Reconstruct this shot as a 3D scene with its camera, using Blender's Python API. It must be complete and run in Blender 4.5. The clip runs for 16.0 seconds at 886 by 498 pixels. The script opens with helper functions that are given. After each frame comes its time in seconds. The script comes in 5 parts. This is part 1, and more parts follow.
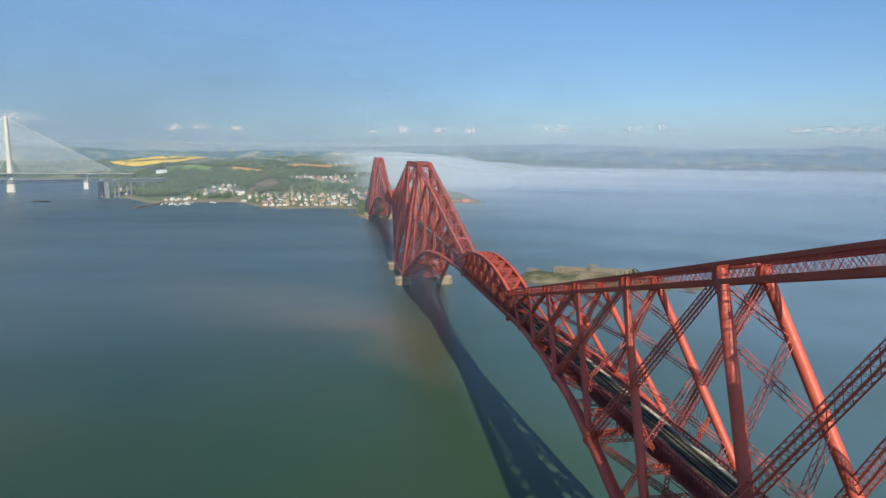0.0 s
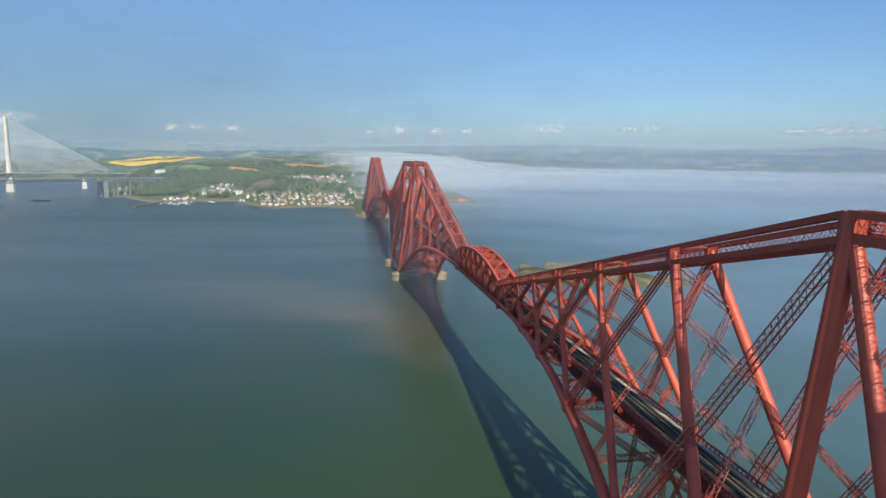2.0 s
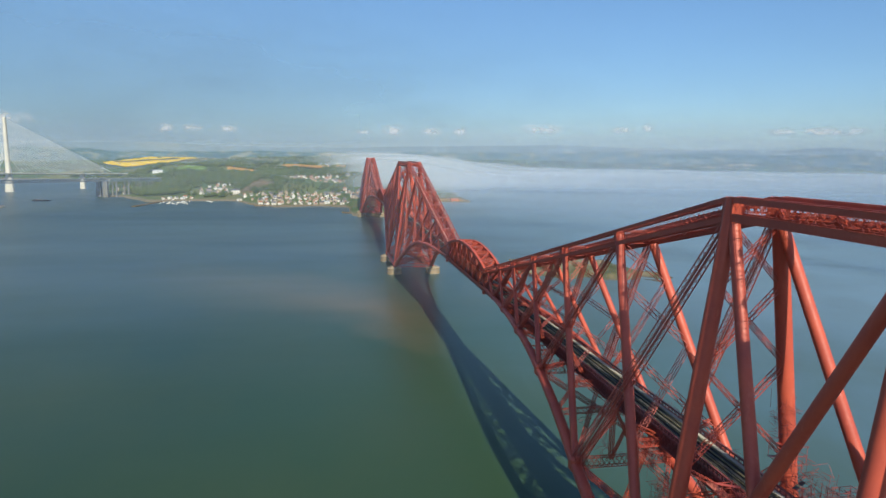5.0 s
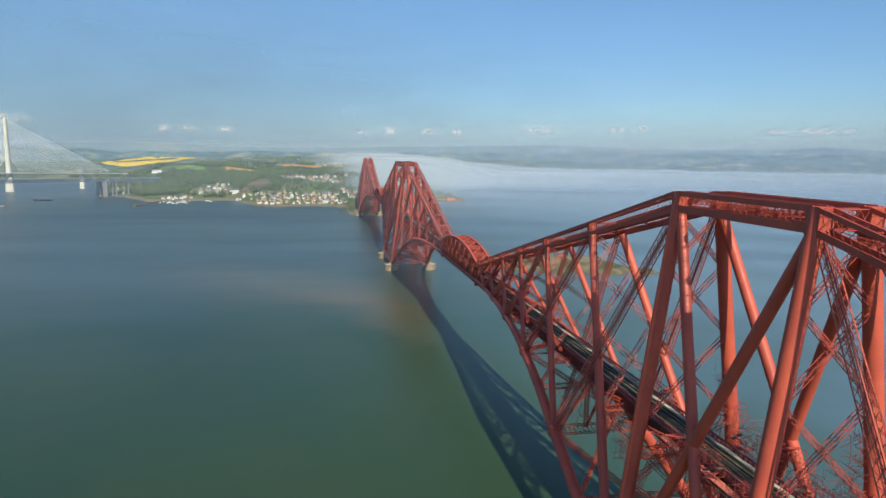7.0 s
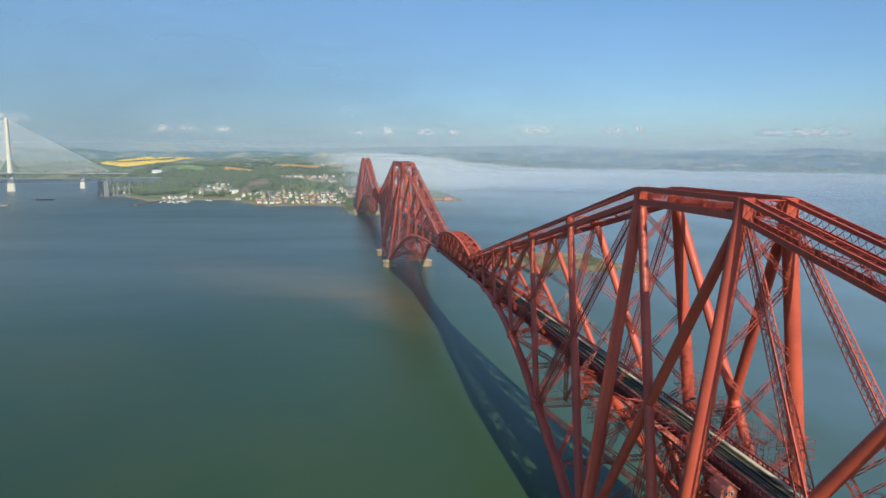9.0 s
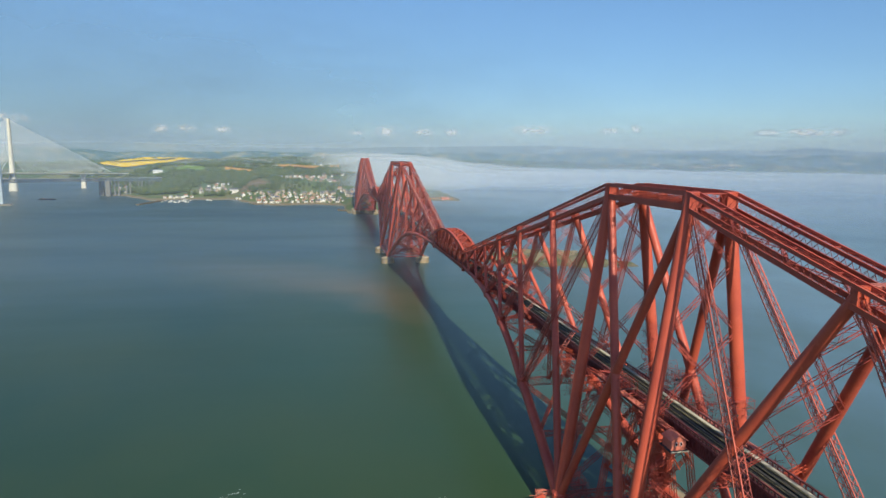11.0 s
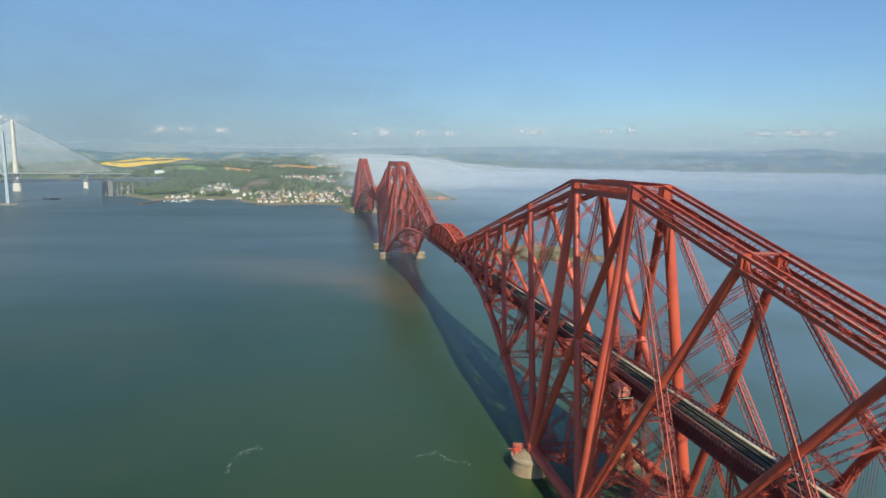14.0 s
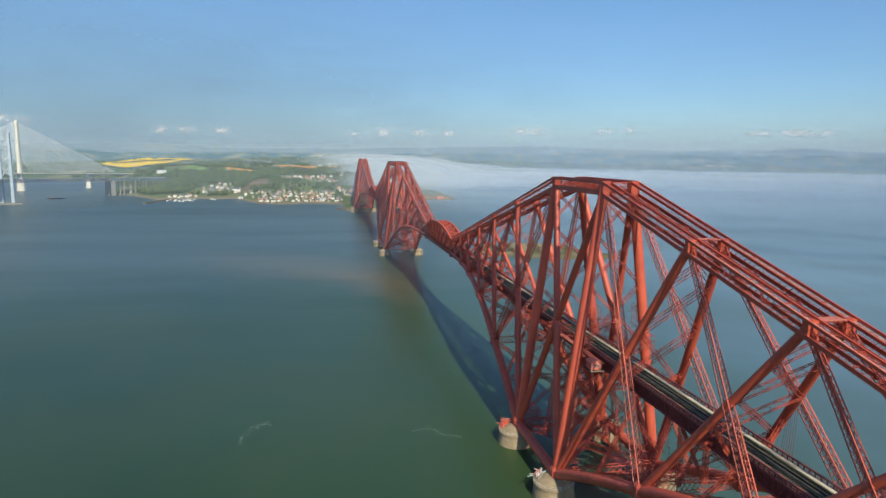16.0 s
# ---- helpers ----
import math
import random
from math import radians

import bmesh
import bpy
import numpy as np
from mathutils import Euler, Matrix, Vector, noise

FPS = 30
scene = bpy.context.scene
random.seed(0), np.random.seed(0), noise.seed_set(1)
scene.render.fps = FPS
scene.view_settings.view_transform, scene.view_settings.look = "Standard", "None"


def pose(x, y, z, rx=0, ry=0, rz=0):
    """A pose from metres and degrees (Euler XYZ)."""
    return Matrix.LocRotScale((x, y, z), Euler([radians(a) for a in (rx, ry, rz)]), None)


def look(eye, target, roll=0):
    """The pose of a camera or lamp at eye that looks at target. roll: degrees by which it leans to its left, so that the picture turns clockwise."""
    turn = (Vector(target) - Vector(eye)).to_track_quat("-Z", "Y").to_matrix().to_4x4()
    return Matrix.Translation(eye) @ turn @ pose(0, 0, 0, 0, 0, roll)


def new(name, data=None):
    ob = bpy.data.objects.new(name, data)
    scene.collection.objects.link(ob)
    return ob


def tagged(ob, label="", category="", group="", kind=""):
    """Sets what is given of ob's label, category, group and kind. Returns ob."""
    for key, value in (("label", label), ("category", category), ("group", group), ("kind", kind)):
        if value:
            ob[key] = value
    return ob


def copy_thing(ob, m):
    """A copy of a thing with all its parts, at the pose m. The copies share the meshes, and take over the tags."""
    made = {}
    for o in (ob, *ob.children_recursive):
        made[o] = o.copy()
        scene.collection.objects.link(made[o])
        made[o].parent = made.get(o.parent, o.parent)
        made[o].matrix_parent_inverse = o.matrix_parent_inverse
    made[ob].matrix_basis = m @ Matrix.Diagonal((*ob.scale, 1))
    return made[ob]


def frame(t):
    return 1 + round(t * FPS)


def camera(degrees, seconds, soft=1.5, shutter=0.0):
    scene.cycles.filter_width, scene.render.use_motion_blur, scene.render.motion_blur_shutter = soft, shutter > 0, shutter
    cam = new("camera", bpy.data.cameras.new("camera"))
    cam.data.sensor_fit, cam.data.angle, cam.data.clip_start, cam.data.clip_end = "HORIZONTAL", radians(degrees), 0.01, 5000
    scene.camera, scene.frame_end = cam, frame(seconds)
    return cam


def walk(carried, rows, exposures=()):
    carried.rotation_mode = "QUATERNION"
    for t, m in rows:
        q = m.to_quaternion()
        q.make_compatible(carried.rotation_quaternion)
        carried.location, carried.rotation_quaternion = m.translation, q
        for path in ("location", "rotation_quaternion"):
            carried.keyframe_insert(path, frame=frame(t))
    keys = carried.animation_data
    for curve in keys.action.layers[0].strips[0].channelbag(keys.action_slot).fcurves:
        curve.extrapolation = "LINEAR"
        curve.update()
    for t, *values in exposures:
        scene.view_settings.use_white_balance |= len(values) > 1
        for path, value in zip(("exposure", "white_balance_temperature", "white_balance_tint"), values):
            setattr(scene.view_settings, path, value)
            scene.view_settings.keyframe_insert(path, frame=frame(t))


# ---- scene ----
cam = camera(67.95, 16.0, soft=1.5)

# seconds, eye, heading east of north, pitch, lean
PATH = [
    (0, (-78.48, -41.63, 118.15), 9.339, -8.263, 0.562),
    (0.5, (-79.19, -46.91, 118.07), 9.419, -8.260, 0.579),
    (1, (-79.91, -52.28, 118.01), 9.505, -8.253, 0.593),
    (1.5, (-80.63, -57.72, 117.98), 9.594, -8.246, 0.603),
    (2, (-81.36, -63.22, 117.97), 9.685, -8.237, 0.611),
    (2.5, (-82.07, -68.77, 117.97), 9.776, -8.228, 0.616),
    (3, (-82.79, -74.37, 117.99), 9.865, -8.219, 0.619),
    (3.5, (-83.49, -80.01, 118.02), 9.953, -8.211, 0.621),
    (4, (-84.19, -85.69, 118.05), 10.037, -8.204, 0.622),
    (4.5, (-84.88, -91.40, 118.09), 10.118, -8.198, 0.621),
    (5, (-85.56, -97.13, 118.13), 10.194, -8.192, 0.620),
    (5.5, (-86.24, -102.88, 118.17), 10.266, -8.188, 0.619),
    (6, (-86.91, -108.65, 118.21), 10.334, -8.185, 0.618),
    (6.5, (-87.57, -114.43, 118.25), 10.398, -8.183, 0.616),
    (7, (-88.24, -120.22, 118.29), 10.458, -8.181, 0.615),
    (7.5, (-88.90, -126.02, 118.32), 10.514, -8.179, 0.614),
    (8, (-89.56, -131.83, 118.35), 10.566, -8.177, 0.613),
    (8.5, (-90.23, -137.64, 118.37), 10.616, -8.175, 0.612),
    (9, (-90.89, -143.46, 118.39), 10.663, -8.172, 0.612),
    (9.5, (-91.56, -149.29, 118.39), 10.707, -8.168, 0.613),
    (10, (-92.23, -155.12, 118.40), 10.750, -8.163, 0.613),
    (10.5, (-92.90, -160.96, 118.39), 10.790, -8.158, 0.614),
    (11, (-93.57, -166.81, 118.38), 10.830, -8.151, 0.615),
    (11.5, (-94.24, -172.67, 118.37), 10.867, -8.143, 0.616),
    (12, (-94.91, -178.54, 118.35), 10.903, -8.134, 0.617),
    (12.5, (-95.57, -184.43, 118.32), 10.936, -8.125, 0.618),
    (13, (-96.21, -190.33, 118.29), 10.968, -8.115, 0.618),
    (13.5, (-96.84, -196.27, 118.26), 10.996, -8.105, 0.617),
    (14, (-97.44, -202.22, 118.23), 11.020, -8.097, 0.616),
    (14.5, (-98.01, -208.21, 118.20), 11.039, -8.091, 0.613),
    (15, (-98.54, -214.24, 118.18), 11.051, -8.087, 0.608),
    (15.5, (-99.01, -220.31, 118.15), 11.055, -8.088, 0.602),
    (16, (-99.42, -226.43, 118.14), 11.048, -8.094, 0.593),
]

EXPOSURE = 0.26
WHITE = (5860, 3)
SKY = (0.95, 0.75, 5.0)
SKY_STRENGTH = 0.109
SUN_STRENGTH = 4.9


def aim(eye, heading, pitch):
    h, p = radians(heading), radians(pitch)
    return (eye[0] + 100 * math.sin(h) * math.cos(p), eye[1] + 100 * math.cos(h) * math.cos(p), eye[2] + 100 * math.sin(p))


walk(cam, [(t, look(e, aim(e, h, p), r)) for t, e, h, p, r in PATH], exposures=((0, EXPOSURE + 0.02, 5780, 6), (3.5, EXPOSURE + 0.02, 5790, 5), (7, EXPOSURE + 0.02, *WHITE), (16, EXPOSURE + 0.03, *WHITE)))

# ---- sky and sun ----
SUN_TO = Vector((0.084, -0.76, 0.64)).normalized()
SUN_EL = math.asin(SUN_TO.z)
world = bpy.data.worlds.new("sky")
scene.world = world
world.use_nodes = True
wn = world.node_tree
sky = wn.nodes.new("ShaderNodeTexSky")
sky.sky_type = "NISHITA"
sky.sun_disc = False
sky.sun_elevation = SUN_EL
sky.sun_rotation = math.atan2(SUN_TO.x, SUN_TO.y)
sky.altitude = 0.0
sky.air_density, sky.dust_density, sky.ozone_density = SKY
wn.links.new(sky.outputs[0], wn.nodes["Background"].inputs[0])
wn.nodes["Background"].inputs[1].default_value = SKY_STRENGTH

sun = new("sun", bpy.data.lights.new("sun", "SUN"))
sun.data.energy, sun.data.angle, sun.data.color = SUN_STRENGTH, radians(0.53), (1.0, 0.88, 0.665)
sun.matrix_world = look((0, -300, 400), Vector((0, -300, 400)) - SUN_TO)

# ---- materials ----


class Mat:
    """A node material with short ways to add noise, ramps and bump."""

    def __init__(self, name, base, rough=0.6, metal=0.0, spec=0.5):
        self.m = bpy.data.materials.new(name)
        self.m.use_nodes = True
        self.t = self.m.node_tree
        self.n, self.l = self.t.nodes, self.t.links
        self.b = self.n["Principled BSDF"]
        self.b.inputs["Base Color"].default_value = (*base, 1)
        self.b.inputs["Roughness"].default_value = rough
        self.b.inputs["Metallic"].default_value = metal
        self.b.inputs["Specular IOR Level"].default_value = spec
        self.co = self.n.new("ShaderNodeNewGeometry").outputs["Position"]

    def noise(self, scale, detail=4, rough=0.55, stretch=None, co=None):
        x = self.n.new("ShaderNodeTexNoise")
        x.inputs["Scale"].default_value, x.inputs["Detail"].default_value, x.inputs["Roughness"].default_value = scale, detail, rough
        src = co or self.co
        if stretch:
            mp = self.n.new("ShaderNodeMapping")
            mp.inputs["Scale"].default_value = stretch
            self.l.new(src, mp.inputs[0])
            src = mp.outputs[0]
        self.l.new(src, x.inputs["Vector"])
        return x.outputs[0]

    def ramp(self, fac, *stops):
        r = self.n.new("ShaderNodeValToRGB")
        while len(r.color_ramp.elements) < len(stops):
            r.color_ramp.elements.new(0.5)
        for e, (p, c) in zip(r.color_ramp.elements, stops):
            e.position = p
            e.color = (*c, 1) if len(c) == 3 else c
        self.l.new(fac, r.inputs[0])
        return r.outputs[0]

    def mix(self, fac, a, b, kind="MIX"):
        x = self.n.new("ShaderNodeMixRGB")
        x.blend_type = kind
        for i, v in enumerate((fac, a, b)):
            if isinstance(v, (int, float)):
                x.inputs[i].default_value = v if i == 0 else (v, v, v, 1)
            elif isinstance(v, tuple):
                x.inputs[i].default_value = (*v, 1)
            else:
                self.l.new(v, x.inputs[i])
        return x.outputs[0]

    def math(self, op, a, b=0.0):
        x = self.n.new("ShaderNodeMath")
        x.operation = op
        for i, v in enumerate((a, b)):
            if isinstance(v, (int, float)):
                x.inputs[i].default_value = v
            else:
                self.l.new(v, x.inputs[i])
        return x.outputs[0]

    def color(self, out):
        self.l.new(out, self.b.inputs["Base Color"])
        return self

    def rough(self, out):
        self.l.new(out, self.b.inputs["Roughness"])
        return self

    def bump(self, height, strength, dist):
        x = self.n.new("ShaderNodeBump")
        x.inputs["Strength"].default_value, x.inputs["Distance"].default_value = strength, dist
        self.l.new(height, x.inputs["Height"])
        self.l.new(x.outputs[0], self.b.inputs["Normal"])
        return self

    def random(self):
        return self.n.new("ShaderNodeObjectInfo").outputs["Random"]

    def island(self):
        return self.n.new("ShaderNodeNewGeometry").outputs["Random Per Island"]

    def xyz(self):
        s = self.n.new("ShaderNodeSeparateXYZ")
        self.l.new(self.co, s.inputs[0])
        return s.outputs


def paint(name, base, dark, worn):
    m = Mat(name, base, 0.5)
    c = m.ramp(m.noise(0.09, 5), (0.3, dark), (0.62, base))
    c = m.mix(m.ramp(m.noise(0.9, 6, 0.7, (1, 1, 0.25)), (0.56, (0, 0, 0)), (0.75, (0.6, 0.6, 0.6))), c, worn)
    c = m.mix(m.math("MULTIPLY", m.random(), 0.18), c, dark)
    m.color(c).rough(m.ramp(m.noise(1.7), (0.3, (0.42,) * 3), (0.7, (0.65,) * 3)))
    return m.bump(m.noise(3.0, 3), 0.25, 0.05).m


RED = paint("red_oxide_paint", (0.52, 0.090, 0.043), (0.37, 0.060, 0.038), (0.58, 0.155, 0.088))
# Faded paint, used on the ties as a sunlit copy of RED too.
RED_WORN_LIT = paint("faded_sunlit_red_paint", (0.62, 0.19, 0.125), (0.48, 0.12, 0.08), (0.64, 0.27, 0.20))
# RED darkened for thin members: their shade is put into the colour.
SHADED_RED = paint("shaded_red_paint", (0.42, 0.070, 0.044), (0.28, 0.048, 0.036), (0.54, 0.15, 0.10))
# Dark maroon: the side girders' shade is put into this colour.
DARK_SHADED_RED = paint("dark_shaded_red_paint", (0.23, 0.048, 0.042), (0.13, 0.034, 0.033), (0.33, 0.10, 0.08))


def plain(name, base, rough, other, scale, bump=0.15, depth=0.05, spec=0.5):
    m = Mat(name, base, rough, spec=spec)
    c = m.ramp(m.noise(scale, 5), (0.3, other), (0.7, base))
    c = m.mix(m.math("MULTIPLY", m.random(), 0.3), c, other)
    return m.color(c).bump(m.noise(scale * 6, 4), bump, depth).m


DECK = plain("dark_deck_plate", (0.042, 0.044, 0.052), 0.8, (0.018, 0.018, 0.022), 0.3)
BALLAST = plain("oily_timber", (0.05, 0.042, 0.034), 0.8, (0.02, 0.018, 0.016), 0.8)
RAILS = plain("rail_steel", (0.40, 0.34, 0.15), 0.5, (0.20, 0.17, 0.08), 0.4)
PINK_BOARDS = plain("faded_pink_boards", (0.50, 0.33, 0.27), 0.85, (0.34, 0.19, 0.15), 0.3)
GREY_BOARDS = plain("weathered_boards", (0.11, 0.10, 0.075), 0.85, (0.05, 0.045, 0.036), 0.4)
BOARDWALK = plain("pale_walkway", (0.62, 0.55, 0.42), 0.8, (0.40, 0.35, 0.27), 0.25)
WHITE_PAINT = plain("white_paint", (0.75, 0.74, 0.70), 0.6, (0.55, 0.53, 0.48), 0.3)
GLASS_DARK = plain("dark_pane", (0.03, 0.035, 0.04), 0.15, (0.02, 0.022, 0.03), 1.0, 0.0)

m = Mat("granite_masonry", (0.30, 0.23, 0.15), 0.85)
c = m.ramp(m.noise(0.25, 6), (0.3, (0.18, 0.125, 0.07)), (0.7, (0.34, 0.25, 0.145)))
z = m.xyz()[2]
c = m.mix(m.ramp(m.math("ADD", z, m.math("MULTIPLY", m.noise(0.5), 2.0)), (0.0, (1, 1, 1)), (1.0, (0, 0, 0))), c, (0.09, 0.09, 0.05))
c = m.mix(m.math("MULTIPLY", m.random(), 0.35), c, (0.24, 0.19, 0.13))
GRANITE = m.color(c).bump(m.noise(2.0, 5), 0.4, 0.1).m

# ---- mesh builder ----


class Build:
    """Collects bars, tubes and faces, and links them as one mesh object."""

    def __init__(self):
        self.v, self.f, self.s, self.bars = [], [], [], []

    def bar(self, a, b, w, h=None, up=(0, 0, 1)):
        self.bars.append((*a, *b, w, h or w, *up))

    def face(self, pts, smooth=False):
        i = len(self.v)
        self.v += [tuple(p) for p in pts]
        self.f.append(tuple(range(i, i + len(pts))))
        self.s.append(smooth)

    def box(self, lo, hi):
        x0, y0, z0 = lo
        x1, y1, z1 = hi
        i = len(self.v)
        self.v += [(x0, y0, z0), (x1, y0, z0), (x1, y1, z0), (x0, y1, z0), (x0, y0, z1), (x1, y0, z1), (x1, y1, z1), (x0, y1, z1)]
        for q in ((3, 2, 1, 0), (4, 5, 6, 7), (0, 1, 5, 4), (1, 2, 6, 5), (2, 3, 7, 6), (3, 0, 4, 7)):
            self.f.append(tuple(i + k for k in q))
            self.s.append(False)

    def rings(self, rings, smooth=True, caps=True):
        """Skin a list of equal rings of points."""
        i, n = len(self.v), len(rings[0])
        for r in rings:
            self.v += [tuple(p) for p in r]
        for k in range(len(rings) - 1):
            for j in range(n):
                a, b = i + k * n + j, i + k * n + (j + 1) % n
                self.f.append((a, b, b + n, a + n))
                self.s.append(smooth)
        if caps:
            k = len(self.v)
            self.v += [tuple(p) for p in rings[0]] + [tuple(p) for p in rings[-1]]
            self.f += [tuple(k + j for j in reversed(range(n))), tuple(k + n + j for j in range(n))]
            self.s += [False, False]

    def tube(self, a, b, r0, r1=None, n=18, hoops=0.0, lift=0.02):
        """A riveted tube with raised hoops every so many metres."""
        a, b = Vector(a), Vector(b)
        r1 = r1 if r1 is not None else r0
        d = b - a
        length = d.length
        d.normalize()
        u = d.cross(Vector((0.31, 0.2, 0.93))).normalized()
        w = d.cross(u)
        def ring(s, e):
            r = r0 + (r1 - r0) * s / length + e
            return [a + d * s + (u * math.cos(q) + w * math.sin(q)) * r for q in (2 * math.pi * j / n for j in range(n))]

        self.rings([ring(0, 0), ring(length, 0)])
        k = hoops
        while hoops and k < length - 0.5:
            self.rings([ring(k - 0.13, lift), ring(k + 0.13, lift)], True)
            k += hoops

    def lattice(self, a, b, w, h, step, lace=0.16, angle=0.34, up=(0, 0, 1), faces="wwhh", double=True, w1=None, h1=None):
        """A laced box girder: four corner angles, with crossed flat bars on its faces. w across, h along up."""
        a, b = Vector(a), Vector(b)
        d = b - a
        length = d.length
        d.normalize()
        x = d.cross(Vector(up))
        if x.length < 1e-3:
            x = d.cross(Vector((0, 1, 0)))
        x.normalize()
        y = x.cross(d)
        w1, h1 = w1 or w, h1 or h

        def at(s, i, j):
            f = s / length
            return a + d * s + x * (i * (w + (w1 - w) * f) / 2) + y * (j * (h + (h1 - h) * f) / 2)

        for i in (-1, 1):
            for j in (-1, 1):
                self.bar(at(0, i, j), at(length, i, j), angle, angle, y)
        n = max(1, round(length / step))
        st = length / n
        for k in range(n):
            s0, s1 = k * st, (k + 1) * st
            if faces[0] != "-":
                self.lace_x(at, s0, s1, lambda q: (1, q), lace, x, double, k)
            if faces[1] != "-":
                self.lace_x(at, s0, s1, lambda q: (-1, q), lace, x, double, k)
            if faces[2] != "-":
                self.lace_x(at, s0, s1, lambda q: (q, 1), lace, y, double, k)
            if faces[3] != "-":
                self.lace_x(at, s0, s1, lambda q: (q, -1), lace, y, double, k)

    def lace_x(self, at, s0, s1, side, lace, out, double, k):
        if double or k % 2 == 0:
            self.bar(at(s0, *side(-1)), at(s1, *side(1)), 0.07, lace, out.cross(at(s1, *side(1)) - at(s0, *side(-1))))
        if double or k % 2 == 1:
            self.bar(at(s0, *side(1)), at(s1, *side(-1)), 0.07, lace, out.cross(at(s1, *side(-1)) - at(s0, *side(1))))

    def mesh(self, name):
        v, f, s = list(self.v), list(self.f), list(self.s)
        if self.bars:
            q = np.array([[float(c) for c in r] for r in self.bars])
            a, b, w, h, up = q[:, 0:3], q[:, 3:6], q[:, 6:7], q[:, 7:8], q[:, 8:11]
            d = b - a
            d /= np.maximum(np.linalg.norm(d, axis=1, keepdims=True), 1e-9)
            x = np.cross(d, up)
            bad = np.linalg.norm(x, axis=1) < 1e-4
            x[bad] = np.cross(d[bad], (1.0, 0.3, 0.0))
            x /= np.maximum(np.linalg.norm(x, axis=1, keepdims=True), 1e-9)
            y = np.cross(x, d)
            x, y = x * w / 2, y * h / 2
            pts = np.stack([a - x - y, a + x - y, a + x + y, a - x + y, b - x - y, b + x - y, b + x + y, b - x + y], 1).reshape(-1, 3)
            base = len(v)
            v += [tuple(p) for p in pts.tolist()]
            for k in range(len(q)):
                o = base + 8 * k
                f += [(o, o + 1, o + 5, o + 4), (o + 1, o + 2, o + 6, o + 5), (o + 2, o + 3, o + 7, o + 6), (o + 3, o, o + 4, o + 7), (o + 3, o + 2, o + 1, o), (o + 4, o + 5, o + 6, o + 7)]
            s += [False] * (6 * len(q))
        me = bpy.data.meshes.new(name)
        me.from_pydata(v, [], f)
        me.polygons.foreach_set("use_smooth", s)
        me.update()
        return me

    def part(self, name, material, parent=None, label=""):
        me = self.mesh(name)
        me.materials.append(material)
        ob = new(name, me)
        if parent:
            ob.parent = parent
        if label:
            ob["label"] = label
        return ob


def thing(name, at, label, category, group="", kind=""):
    ob = new(name)
    ob.location = at
    return tagged(ob, label, category, group, kind)


def lerp(a, b, f):
    return a + (b - a) * f


def mid(a, b, f=0.5):
    return Vector(a).lerp(Vector(b), f)

# ---- the railway bridge: three cantilevers, two hung spans ----
WATER = 0.6
REACH = (0.0, 51.9, 94.8, 129.6, 159.0, 182.6, 207.3)
LOW = (8.6, 29.4, 43.3, 48.4, 49.9, 50.0, 49.6)
TOP_Z, TOP_END = 108.0, 58.4
TOP_X, TOP_X_END = 5.03, 3.45
LOW_X, LOW_X_END = 18.3, 4.8
TUBE_R = (1.83, 1.70, 1.50, 1.25, 1.05, 0.9, 0.8)
STRUT_R = (1.22, 1.02, 0.86, 0.72, 0.6, 0.5)
TIE_W = (2.6, 2.2, 1.9, 1.6, 1.3, 1.1)
RAIL_Z = 51.1


def top_node(side, k, y0, way, reach=REACH):
    f = reach[k] / reach[-1]
    return Vector((side * lerp(TOP_X, TOP_X_END, f), y0 + way * reach[k], lerp(TOP_Z, TOP_END, f)))


def low_node(side, k, y0, way, reach=REACH, low=LOW):
    f = reach[k] / reach[-1]
    return Vector((side * lerp(LOW_X, LOW_X_END, f), y0 + way * reach[k], low[k]))


def rolled(name, a, b, ax, up, profile, owner, coat=None):
    """A straight rolled bar: a flat outline carried from a to b."""
    g = Build()
    g.rings([[p + ax * i + up * j for i, j in profile] for p in (a, b)], False)
    return g.part(name, coat or RED, owner)


def boom_outline(depth):
    """A plated boom seen end on: a broad outer flange, a deep web and a narrow inner flange."""
    lo = 0.46 - depth
    return ((-0.16, 0.46), (-0.16, 0.38), (-0.07, 0.38), (-0.07, lo + 0.07), (-0.16, lo + 0.07), (-0.16, lo), (0.16, lo), (0.16, lo + 0.07), (0.07, lo + 0.07), (0.07, 0.38), (0.16, 0.38), (0.16, 0.46))


